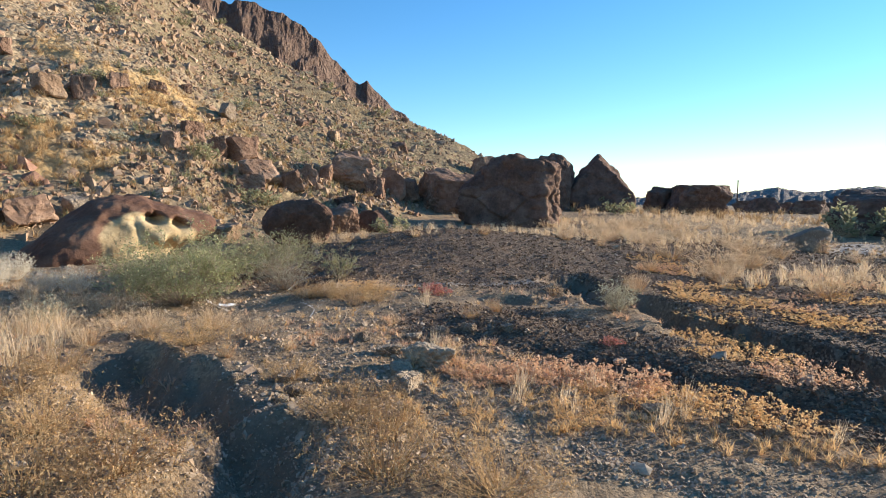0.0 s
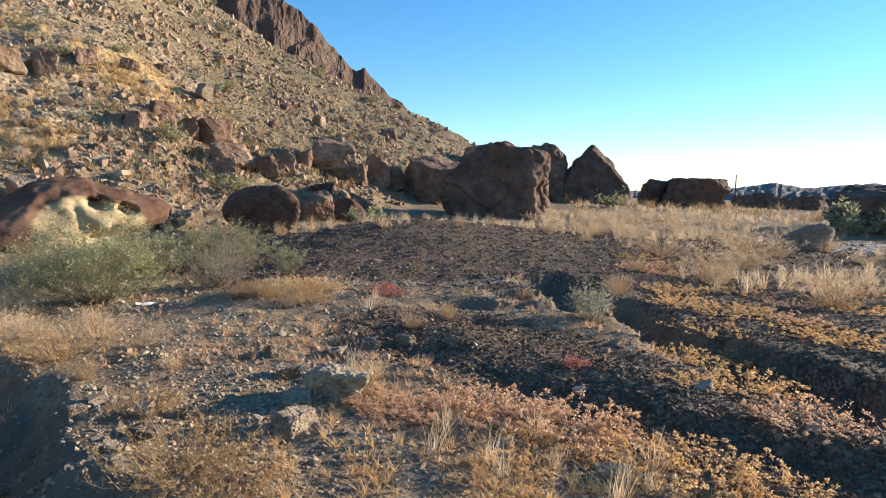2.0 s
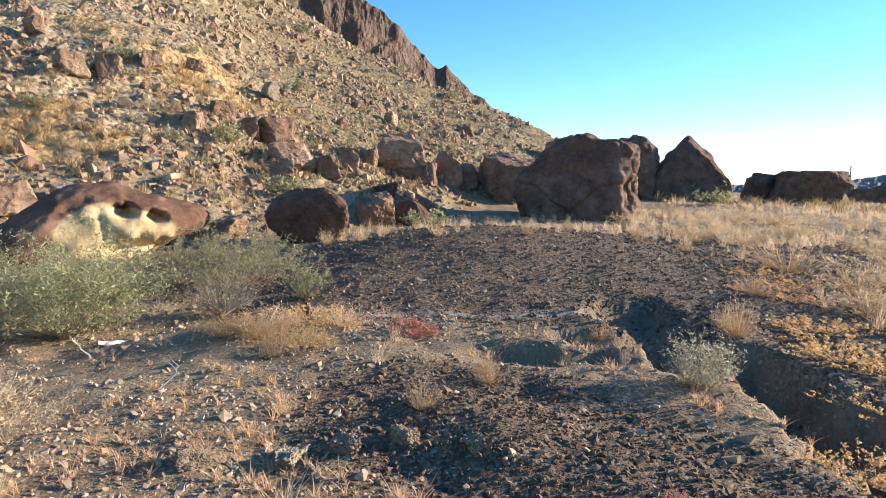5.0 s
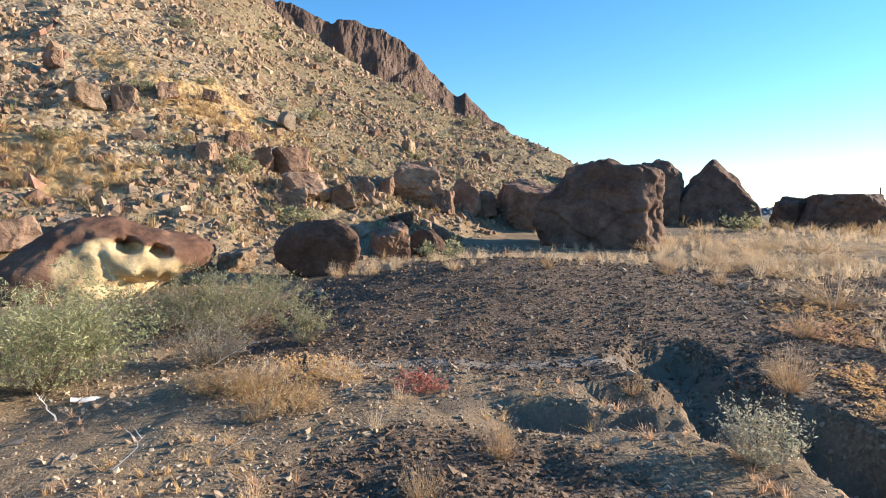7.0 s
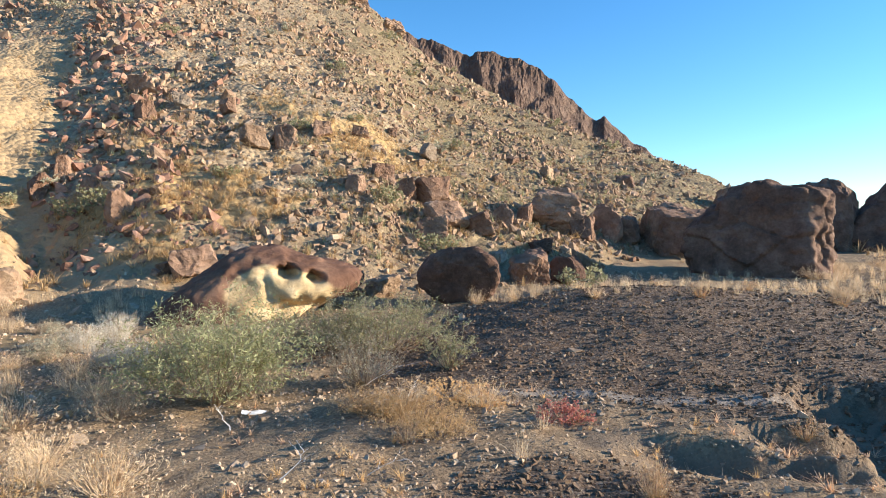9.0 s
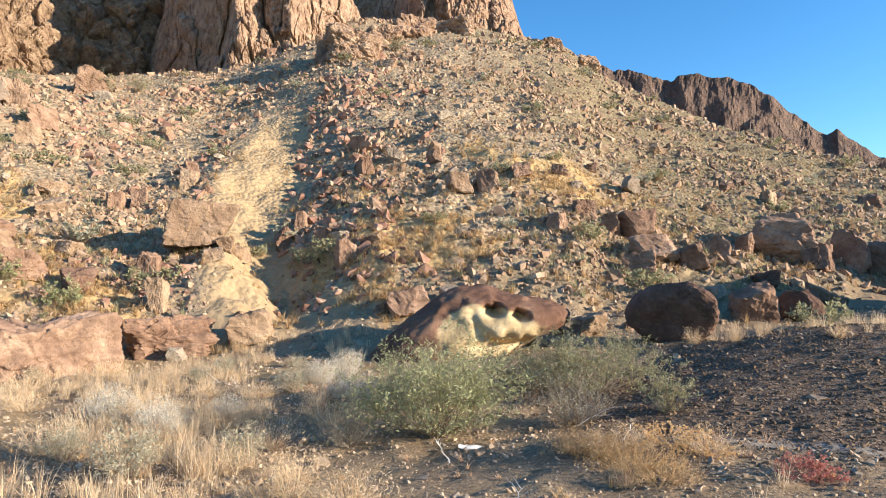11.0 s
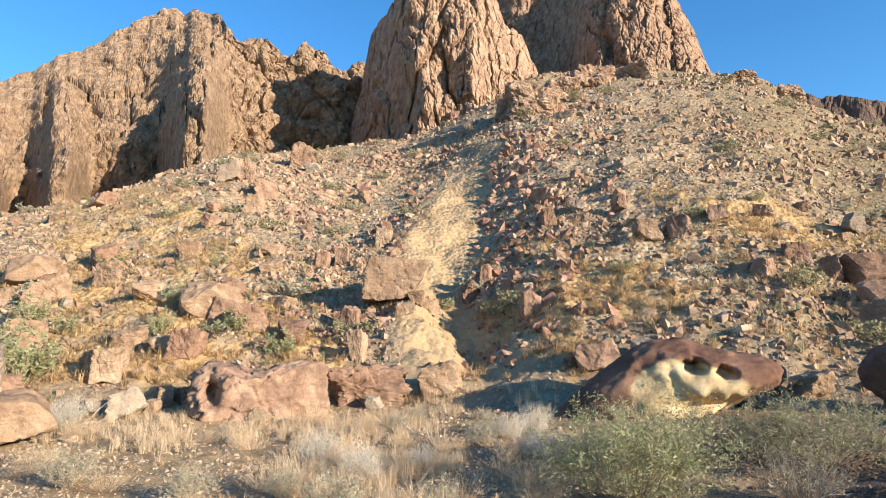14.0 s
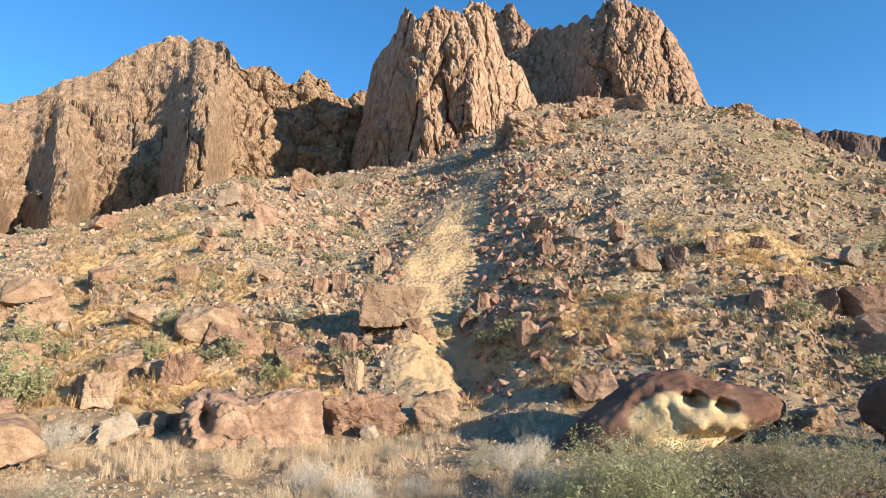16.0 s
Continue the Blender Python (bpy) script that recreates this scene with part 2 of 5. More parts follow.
def desert_floor():
    m, nt, b = nodes_of("desert_floor")
    co = place_of(nt)
    big = tex(nt, "noise", 0.35, co, 5)
    mid = tex(nt, "noise", 3.0, co, 6, 0.7)
    grit = tex(nt, "noise", 45.0, co, 4, 0.7)
    peb = tex(nt, "voronoi", 34.0, co)
    coarse = tex(nt, "voronoi", 4.5, co)
    soil = ramp(nt, big.outputs[0], [(0.3, (0.185, 0.134, 0.085)), (0.5, (0.275, 0.20, 0.125)), (0.7, (0.37, 0.28, 0.17))])
    speck = ramp(nt, peb.outputs["Color"], [(0.2, (0.6, 0.57, 0.55)), (0.55, (0.95, 0.92, 0.9)), (0.9, (1.4, 1.36, 1.3))])
    near = mix(nt, 0.75, soil, speck, 'MULTIPLY')
    dark = ramp(nt, peb.outputs["Color"], [(0.15, (0.075, 0.049, 0.033)), (0.6, (0.15, 0.102, 0.068)), (0.95, (0.30, 0.22, 0.152))])
    near = mix(nt, attribute(nt, "gravel"), near, dark)
    talus = ramp(nt, mid.outputs[0], [(0.25, (0.23, 0.168, 0.108)), (0.5, (0.35, 0.272, 0.178)), (0.75, (0.45, 0.36, 0.24))])
    tspeck = ramp(nt, coarse.outputs["Color"], [(0.2, (0.5, 0.45, 0.42)), (0.6, (0.92, 0.9, 0.87)), (0.95, (1.35, 1.3, 1.22))])
    talus = mix(nt, 0.7, talus, tspeck, 'MULTIPLY')
    # olive gravel, darkened further as painted shade where the slope turns from the sun
    umber_shade = mix(nt, 0.7, ramp(nt, mid.outputs[0], [(0.25, (0.14, 0.105, 0.06)), (0.5, (0.235, 0.185, 0.11)), (0.75, (0.33, 0.265, 0.165))]), tspeck, 'MULTIPLY')
    talus = mix(nt, attribute(nt, "umber_shade"), talus, umber_shade)
    col = mix(nt, attribute(nt, "slope"), near, talus)
    straw = ramp(nt, mid.outputs[0], [(0.3, (0.36, 0.22, 0.09)), (0.6, (0.52, 0.36, 0.17))])
    col = mix(nt, attribute(nt, "straw"), col, straw)
    loam = ramp(nt, mid.outputs[0], [(0.3, (0.33, 0.235, 0.13)), (0.7, (0.42, 0.305, 0.178))])
    col = mix(nt, attribute(nt, "loam"), col, loam)
    pale = ramp(nt, mid.outputs[0], [(0.3, (0.30, 0.27, 0.23)), (0.7, (0.42, 0.38, 0.33))])
    col = mix(nt, attribute(nt, "pale"), col, pale)
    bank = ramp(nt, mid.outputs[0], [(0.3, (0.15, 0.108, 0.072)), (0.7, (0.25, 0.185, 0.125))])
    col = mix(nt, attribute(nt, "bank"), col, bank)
    fine = ramp(nt, grit.outputs[0], [(0.3, (0.75, 0.74, 0.72)), (0.7, (1.2, 1.2, 1.2))])
    col = mix(nt, 0.6, col, fine, 'MULTIPLY')
    nt.links.new(col, b.inputs["Base Color"])
    b.inputs["Roughness"].default_value = 0.95
    h = maths(nt, 'ADD', maths(nt, 'MULTIPLY', peb.outputs["Distance"], -0.15), maths(nt, 'MULTIPLY', mid.outputs[0], 0.9))
    h = maths(nt, 'ADD', h, maths(nt, 'MULTIPLY', grit.outputs[0], 0.35))
    h = maths(nt, 'ADD', h, maths(nt, 'MULTIPLY', maths(nt, 'MULTIPLY', coarse.outputs["Distance"], attribute(nt, "slope")), -2.5))
    bump(nt, b, h, 1.0, 0.04)
    return m


def rock_material(name, deep, base, light, scale=1.0, stretch=1.0, per="object", bumpy=0.035):
    """Weathered rock: large stains, grain, pitted relief; each piece a little different."""
    m, nt, b = nodes_of(name)
    co = place_of(nt)
    mp = nt.nodes.new("ShaderNodeMapping")
    mp.inputs["Scale"].default_value = (1, 1, stretch)
    nt.links.new(co, mp.inputs[0])
    co = mp.outputs[0]
    a = tex(nt, "noise", 1.5 * scale, co, 8, 0.7)
    g = tex(nt, "noise", 14 * scale, co, 5, 0.7)
    v = tex(nt, "voronoi", 3.2 * scale, co)
    col = ramp(nt, a.outputs[0], [(0.28, deep), (0.5, base), (0.72, light)])
    col = mix(nt, 0.55, col, ramp(nt, g.outputs[0], [(0.3, (0.62, 0.6, 0.58)), (0.7, (1.25, 1.24, 1.22))]), 'MULTIPLY')
    if per == "island":
        r = nt.nodes.new("ShaderNodeNewGeometry").outputs["Random Per Island"]
    else:
        r = nt.nodes.new("ShaderNodeObjectInfo").outputs["Random"]
    tint = ramp(nt, r, [(0.0, (0.66, 0.60, 0.58)), (0.35, (0.95, 0.88, 0.82)), (0.7, (1.08, 1.06, 1.02)), (1.0, (1.18, 1.17, 1.14))])
    col = mix(nt, 0.8, col, tint, 'MULTIPLY')
    nt.links.new(col, b.inputs["Base Color"])
    h = maths(nt, 'ADD', maths(nt, 'MULTIPLY', a.outputs[0], 1.5), maths(nt, 'MULTIPLY', g.outputs[0], 0.5))
    h = maths(nt, 'ADD', h, maths(nt, 'MULTIPLY', v.outputs["Distance"], 0.8))
    bump(nt, b, h, 1.0, 1.6 * bumpy / scale)
    return m


def plant_material(name, a, c, spread=0.5, translucent=0.45):
    m, nt, b = nodes_of(name)
    r = nt.nodes.new("ShaderNodeNewGeometry").outputs["Random Per Island"]
    n = tex(nt, "noise", 2.5, place_of(nt), 3)
    f = maths(nt, 'ADD', maths(nt, 'MULTIPLY', r, spread), maths(nt, 'MULTIPLY', n.outputs[0], 1 - spread))
    col = ramp(nt, f, [(0.2, a), (0.8, c)])
    nt.links.new(col, b.inputs["Base Color"])
    b.inputs["Roughness"].default_value = 0.75
    t = nt.nodes.new("ShaderNodeBsdfTranslucent")
    nt.links.new(col, t.inputs[0])
    s = nt.nodes.new("ShaderNodeMixShader")
    s.inputs[0].default_value = translucent
    nt.links.new(b.outputs[0], s.inputs[1])
    nt.links.new(t.outputs[0], s.inputs[2])
    out = next(q for q in nt.nodes if q.type == 'OUTPUT_MATERIAL')
    nt.links.new(s.outputs[0], out.inputs[0])
    return m


FLOOR = desert_floor()
RED_ROCK = rock_material("red_brown_rock", (0.12, 0.068, 0.047), (0.265, 0.172, 0.122), (0.43, 0.305, 0.22))
DARK_ROCK = rock_material("dark_varnished_rock", (0.06, 0.036, 0.028), (0.15, 0.093, 0.07), (0.25, 0.165, 0.125))
TAN_ROCK = rock_material("tan_rock", (0.16, 0.105, 0.07), (0.31, 0.22, 0.15), (0.45, 0.345, 0.245))
GREY_ROCK = rock_material("grey_rock", (0.17, 0.135, 0.105), (0.32, 0.265, 0.205), (0.50, 0.43, 0.34))
STONES = rock_material("loose_stones", (0.20, 0.15, 0.105), (0.37, 0.29, 0.21), (0.56, 0.46, 0.35), 3.0, 1.0, "island", 0.005)
CINDERS = rock_material("dark_gravel_stones", (0.085, 0.056, 0.038), (0.165, 0.113, 0.075), (0.30, 0.22, 0.152), 4.0, 1.0, "island", 0.005)
SCREE = rock_material("slope_scree", (0.16, 0.105, 0.072), (0.32, 0.228, 0.16), (0.50, 0.39, 0.29), 0.8, 1.0, "island", 0.008)
CLIFF = rock_material("cliff_rock", (0.12, 0.072, 0.05), (0.31, 0.212, 0.15), (0.48, 0.36, 0.26), 0.5, 1.0, "object", 0.08)
TAN_CLIFF = rock_material("tan_cliff_rock", (0.125, 0.085, 0.058), (0.33, 0.24, 0.163), (0.50, 0.39, 0.275), 0.5, 1.0, "object", 0.08)
# darker than the cliffs: the unlit ridge's shade is put into its colour
FAR_ROCK = rock_material("shaded_ridge_rock", (0.09, 0.06, 0.05), (0.16, 0.11, 0.088), (0.24, 0.17, 0.13), 0.12, 0.5, "object", 0.1)
# greyed base colours: the haze of distance is painted into the rock
HAZY_ROCK = rock_material("haze_tinted_hill_rock", (0.16, 0.15, 0.15), (0.23, 0.215, 0.21), (0.3, 0.28, 0.27), 0.02, 0.5, "object", 0.1)
RUBBLE = rock_material("red_rubble", (0.14, 0.075, 0.055), (0.29, 0.17, 0.125), (0.50, 0.36, 0.29), 0.9, 1.0, "island", 0.008)
NEAR_ROCK = rock_material("pale_foreground_rock", (0.20, 0.15, 0.105), (0.34, 0.27, 0.195), (0.50, 0.42, 0.32), 4.0)
STRAW = plant_material("dry_straw", (0.56, 0.405, 0.24), (0.83, 0.67, 0.47), 0.6)
SLOPE_STRAW = plant_material("slope_straw", (0.40, 0.26, 0.12), (0.66, 0.47, 0.26), 0.6)
RUST = plant_material("rusty_herb", (0.56, 0.32, 0.18), (0.84, 0.60, 0.40), 0.5)
GOLD = plant_material("golden_herb", (0.58, 0.36, 0.15), (0.86, 0.61, 0.33), 0.5)
PINK = plant_material("pink_herb", (0.36, 0.12, 0.10), (0.60, 0.28, 0.22), 0.5)
BROWN = plant_material("brown_brush", (0.26, 0.16, 0.08), (0.56, 0.39, 0.21), 0.6)
CREOSOTE = plant_material("creosote_leaves", (0.23, 0.235, 0.11), (0.47, 0.47, 0.26), 0.6)
OLIVE = plant_material("olive_leaves", (0.20, 0.195, 0.10), (0.42, 0.395, 0.23), 0.6)
SAGE = plant_material("sage_grey", (0.30, 0.29, 0.20), (0.56, 0.53, 0.39), 0.6)
PALE = plant_material("pale_silver_leaves", (0.42, 0.38, 0.28), (0.72, 0.66, 0.52), 0.6)
TWIG = plant_material("pale_twigs", (0.24, 0.17, 0.11), (0.46, 0.36, 0.26), 0.6, 0.0)
DEADWOOD = plant_material("bleached_wood", (0.50, 0.44, 0.36), (0.72, 0.66, 0.58), 0.6, 0.0)

# ---- ground sheet ----
SHEET = np.array((0.0, -2.0))
sheet_az = np.concatenate([np.linspace(-180, -60, 40, endpoint=False), np.linspace(-60, 128, 740, endpoint=False), np.linspace(128, 180, 18, endpoint=False)])
sheet_r = np.concatenate([[0.0], np.geomspace(0.4, 2, 24, endpoint=False), np.geomspace(2, 110, 380, endpoint=False), np.geomspace(110, 4200, 44)])
aa, rr = np.meshgrid(np.radians(sheet_az), sheet_r)
gx, gy = (SHEET[0] - np.sin(aa) * rr).ravel(), (SHEET[1] + np.cos(aa) * rr).ravel()
gz = terrain(gx, gy)
na, nr = len(sheet_az), len(sheet_r)
ii, jj = np.meshgrid(np.arange(nr - 1), np.arange(na), indexing="ij")
j2 = (jj + 1) % na
quads = np.stack([ii * na + jj, (ii + 1) * na + jj, (ii + 1) * na + j2, ii * na + j2], -1).reshape(-1, 4)[:, ::-1]
sheet = quick_mesh("ground", np.stack([gx, gy, gz], 1), quads)
shade_smooth(sheet)


def masks(x, y):
    """Where the ground is dark gravel, hillside, straw-covered, bare loam or pale grit."""
    p = np.stack([x, y, np.zeros_like(x)], 1)
    n = fbm(p * 0.5, 4, 40)
    hillside = hill(x, y)[1]
    mound = np.exp(-np.abs((x - 0.6) / 4.6) ** 3 - np.abs((y - 14.2) / 4.6) ** 4)
    ridge = np.exp(-(line_distance(x, y, RIDGE)[0] / 1.25) ** 2)
    east = smooth(2.6, 4.2, x) * smooth(4.5, 7, y) * smooth(26, 17, y) * smooth(18, 12, x)
    mound = np.maximum(mound, 0.75 * east)
    gravel = np.clip(smooth(0.25, 0.6, np.maximum(mound, ridge) + 0.12 * n), 0, 1) * (1 - 0.8 * hillside)
    side, far = chute_side(x, y) + 0.6 * n, np.hypot(x - HUB[0], y - HUB[1])
    loam = smooth(-4.0 + 1.2 * smooth(26, 22, far), -3.2 + 1.0 * smooth(26, 22, far), side) * smooth(0.5 + 2.6 * smooth(26, 21, far), -0.2, side) * smooth(46, 42, far) * smooth(16, 18, far)
    sx1, sy1 = bearing(46, 22)
    sx2, sy2 = bearing(30, 28)
    straw = np.exp(-(((x - sx1) / 5.2) ** 2 + ((y - sy1) / 4.6) ** 2)) + np.exp(-(((x - sx2) / 5) ** 2 + ((y - sy2) / 2.5) ** 2))
    straw = straw + 0.6 * np.exp(-(((x - 12) / 8) ** 2 + ((y - 28) / 7) ** 2))
    straw = straw + 0.75 * smooth(-4, -8, x) * smooth(2, 5, y) * smooth(13.5, 11, y)
    straw = np.clip(smooth(0.45, 0.9, straw + 0.45 * fbm(p * 0.9, 3, 44)), 0, 1) * (0.5 + 0.35 * hillside)
    pale = np.exp(-(((x - 13) / 4.5) ** 2 + ((y - 18.5) / 1.6) ** 2))
    pale = smooth(0.4, 0.7, pale + 0.2 * n)
    pale = np.maximum(pale, 0.5 * (1 - smooth(0.05, 0.16, line_distance(x, y, PATH)[0] + 0.05 * n)))
    return gravel, hillside, straw, loam, pale


# low bearings get the olive gravel colour with its painted-in dimness
bear = np.degrees(np.arctan2(-(gx - HUB[0]), gy - HUB[1]))
point_value(sheet, "umber_shade", smooth(40, 24, bear + 9 * fbm(np.stack([gx, gy, 0 * gx], 1) * 0.12, 3, 47)))
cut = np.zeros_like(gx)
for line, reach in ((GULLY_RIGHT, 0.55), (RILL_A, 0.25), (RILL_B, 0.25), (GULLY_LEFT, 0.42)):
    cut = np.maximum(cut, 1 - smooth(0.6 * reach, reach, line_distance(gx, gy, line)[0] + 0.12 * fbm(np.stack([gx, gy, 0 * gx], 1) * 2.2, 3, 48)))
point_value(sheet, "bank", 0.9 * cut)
for key, value in zip(("gravel", "slope", "straw", "loam", "pale"), masks(gx, gy)):
    point_value(sheet, key, value)
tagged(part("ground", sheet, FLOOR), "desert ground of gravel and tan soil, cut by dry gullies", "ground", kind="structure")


# ---- cliffs and ridges ----
def blocks(a, z, w, h, seed):
    """Broken blocky relief: rounded blocks of rock set in or out, with deep joints between them."""
    f1, f2, pick = worley(np.stack([a / w, z / h, np.zeros_like(a)], 1), seed, True)
    return 0.8 * pick + 0.55 * smooth(0.0, 0.2, f2 - f1) - 0.2 * f1


def rock_wall(name, az, rise, near, lean, columns, jag, steps, label, material, seed, drop=4.0, lean_power=1.6, rows=150, tall=1.0, fine=1.0, crags=1.3, near_az=None, knee=0.0, crest=None):
    """A mass of rock along a run of bearings: a steep broken face below a jagged skyline, with a back slope."""
    u = np.linspace(az[0], az[-1], steps)
    skyline = np.interp(-u, -np.array(az), rise)
    d0 = np.interp(-u, -np.array(near_az if near_az else np.linspace(az[0], az[-1], len(near))), near)
    d0 = np.convolve(np.pad(d0, 12, mode="edge"), np.ones(25) / 25, "valid")
    if crest:                      # the crest keeps its own distance
        lean = np.interp(-u, -np.array(near_az), crest) - d0
    arc = np.radians(u[0] - u) * d0.mean()
    q = np.stack([arc, np.zeros_like(arc), np.full_like(arc, seed)], 1)
    skyline = skyline + jag * (fbm(q * 0.35, 4, seed) - 0.3)
    bx, by = bearing(u, d0)
    low = terrain(bx, by, False) - drop
    high = np.maximum(1.7 + skyline * (d0 + lean), low + 0.5)
    foot_tan = np.minimum((low - 1.7) / d0, skyline - 0.005)
    grid = []
    for k in range(rows):
        v = k / (rows - 1)
        b = max((v - knee) / (1 - knee), 0.0)
        r = d0 + lean * b ** lean_power
        z = 1.7 + (foot_tan + (skyline - foot_tan) * v) * r
        warp = vnoise(np.stack([arc * 0.1, z * 0.12, np.zeros_like(z)], 1), seed)
        c = np.stack([arc * 0.13 + 0.4 * warp, z * 0.025, np.full_like(z, seed * 3.1)], 1)
        col = 1 - 2 * np.abs(fbm(c, 2, seed + 1))
        led = np.abs(fbm(np.stack([arc * 0.10, z * 0.2, np.zeros_like(z)], 1), 3, seed + 2))
        wz = 0.5 * fbm(np.stack([arc * 0.35, z * 0.35, np.full_like(z, 7.0)], 1), 2, seed + 5)
        crag = np.zeros_like(z)
        for k2, (wd, ht, amp) in enumerate(((5.0, 17.0, 1.15), (2.2, 6.5, 0.66), (1.1, 2.0, 0.36), (0.6, 0.8, 0.17))):
            crag += amp * (fine if k2 else 1.0) * blocks(arc + wz * wd * 0.25, z * tall + wz * ht * 0.2, wd, ht, seed + 10 + k2)
        det = fbm(np.stack([arc * 0.8, z * 0.65, np.full_like(z, 2.0)], 1), 4, seed + 3, 0.62)
        fade = 1 - 0.5 * v
        out = columns * fade * (0.85 * col - 0.8 * led) + (1 - 0.3 * v) * (crags * crag + 0.3 * det)
        run, climb = lean * lean_power * max(b, 0.001) ** (lean_power - 1) / (1 - knee), high - low
        flat = run / np.hypot(run, climb)
        r = r - out * np.sqrt(1 - flat ** 2)
        z = z + 0.8 * out * flat * (1 - v ** 6)
        x, y = bearing(u, r)
        grid.append(np.stack([x, y, z], 1))
    for k in range(1, 9):
        v = k / 8
        x, y = bearing(u, d0 + lean + 34 * v)
        grid.append(np.stack([x, y, high + (low - 2 - high) * v ** 1.3 + (0.4 * columns * (1 - v)) * fbm(np.stack([x, y, np.zeros_like(x)], 1) * 0.3, 3, seed)], 1))
    n = len(grid)
    i, j = np.meshgrid(np.arange(n - 1), np.arange(steps - 1), indexing="ij")
    f = np.stack([i * steps + j, i * steps + j + 1, (i + 1) * steps + j + 1, (i + 1) * steps + j], -1).reshape(-1, 4)
    me = quick_mesh(name, np.concatenate(grid), f)
    return tagged(part(name, me, material), label, "cliff", kind="structure")


rock_wall("cliff_west", (104, 94.4, 90.9, 89.6, 87.4, 85.4, 83, 80.4, 78.1, 76.3, 73.7, 72.3, 71.2, 70.2, 69.3, 68.2, 66.9, 63),
          (0.33, 0.367, 0.402, 0.429, 0.453, 0.499, 0.52, 0.531, 0.529, 0.502, 0.504, 0.476, 0.48, 0.508, 0.485, 0.47, 0.464, 0.46),
          (76, 76, 91, 91, 77, 76, 92, 90, 71, 70, 94, 98, 100, 101, 103), 0, 2.4, 0.010, 680,
          "sunlit red-brown cliff with weathered columns and dark recesses", TAN_CLIFF, 11, lean_power=1.1, fine=0.9, crags=1.35, rows=190, knee=0.42, tall=1.9,
          crest=(122, 122, 122, 122, 122, 122, 122, 122, 122, 116, 107, 106, 106, 107, 108),
          near_az=(104, 94.2, 93.5, 91.6, 91.0, 88.9, 88.2, 82.2, 81.2, 78.6, 77.4, 74, 70, 66, 63))
rock_wall("cliff_tower", (66.8, 65.0, 63.9, 62.2, 60.5, 59, 57.6, 55.9, 52.5, 51.5, 50.6, 49.2, 48, 46.5),
          (0.33, 0.43, 0.525, 0.558, 0.602, 0.625, 0.641, 0.646, 0.64, 0.60, 0.55, 0.50, 0.46, 0.38),
          (102, 95, 87, 79.5, 75, 75, 75.5, 77, 79, 82, 87, 93), 6, 2.6, 0.02, 520,
          "tall red-brown rock tower with vertical fissures", CLIFF, 23, lean_power=1.3, tall=1.0, crags=1.5, fine=0.8)
rock_wall("cliff_east", (58, 54, 51.8, 49.8, 47.9, 46, 43.5, 42.4, 39.7, 37.6, 35.9, 34.6, 33.4, 32.7, 31),
          (0.6, 0.64, 0.634, 0.626, 0.592, 0.58, 0.582, 0.595, 0.607, 0.594, 0.572, 0.52, 0.457, 0.415, 0.36),
          (116, 114, 108, 91, 88, 88, 92), 10, 1.8, 0.012, 520,
          "steep brown rock massif partly in shade above the slope", CLIFF, 37, lean_power=1.5, crags=0.95, near_az=(58, 51, 46.5, 43.2, 40, 36, 31))
rock_wall("far_ridge", (29, 26, 23, 20.2, 17.6, 15, 13.5, 11, 9, 8.2, 7.5, 6.8, 5, 1, -4),
          (0.31, 0.338, 0.325, 0.303, 0.304, 0.29, 0.276, 0.235, 0.196, 0.19, 0.195, 0.18, 0.15, 0.10, 0.03),
          (140, 140, 142, 145, 150), 26, 1.8, 0.004, 380, "dark jagged rocky ridge behind the hillside", FAR_ROCK, 51, drop=6, rows=60, crags=0.5)
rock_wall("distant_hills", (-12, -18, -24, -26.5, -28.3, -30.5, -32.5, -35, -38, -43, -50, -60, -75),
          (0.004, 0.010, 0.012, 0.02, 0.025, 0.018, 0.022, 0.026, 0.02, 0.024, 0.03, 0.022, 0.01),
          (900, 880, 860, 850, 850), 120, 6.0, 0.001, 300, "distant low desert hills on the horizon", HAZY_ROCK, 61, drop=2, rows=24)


# ---- boulders ----
def rock_shape(level, seed, cuts=(), count=13, rough=0.075, lo=0.42, hi=0.78, hard=44.0):
    """A unit boulder: a body between flat broken planes, with chipped edges, joints and grain."""
    rg = np.random.default_rng(seed)
    v, f = ICO[level]
    planes = [(np.array(c[:3]) / np.linalg.norm(c[:3]), c[3]) for c in cuts]
    for k in range(count + 7):
        n = rg.normal(size=3)
        if k < 6:                  # most rock breaks into rough blocks
            n = np.eye(3)[k % 3] * (1 if k < 3 else -1) + 0.22 * n
        planes.append((n / np.linalg.norm(n), rg.uniform(lo, hi) if k < 6 else rg.uniform(0.6, 0.9) * hi * 1.25))
    warped = v + 0.04 * np.stack([fbm(v * 1.6 + seed * 3.7 + k, 2, seed + k) for k in range(3)], 1)
    q = np.full(len(v), 1.0)
    for n, c in planes:
        q += np.clip(warped @ n / c, 0, None) ** hard
    v = v * (q ** (-1 / hard))[:, None]
    size = np.abs(v).max()
    f1, f2, pick = worley(v / size * 2.3 + seed, seed + 3)
    g1, g2, chip = worley(v / size * 5.5 + seed, seed + 4)
    relief = 0.7 * fbm(v * 2.6 + seed, 4, seed + 5, 0.6) + 0.45 * pick + 0.28 * chip - 0.5 * smooth(0.1, 0.0, f2 - f1)
    return v * (1 + rough * relief)[:, None], f


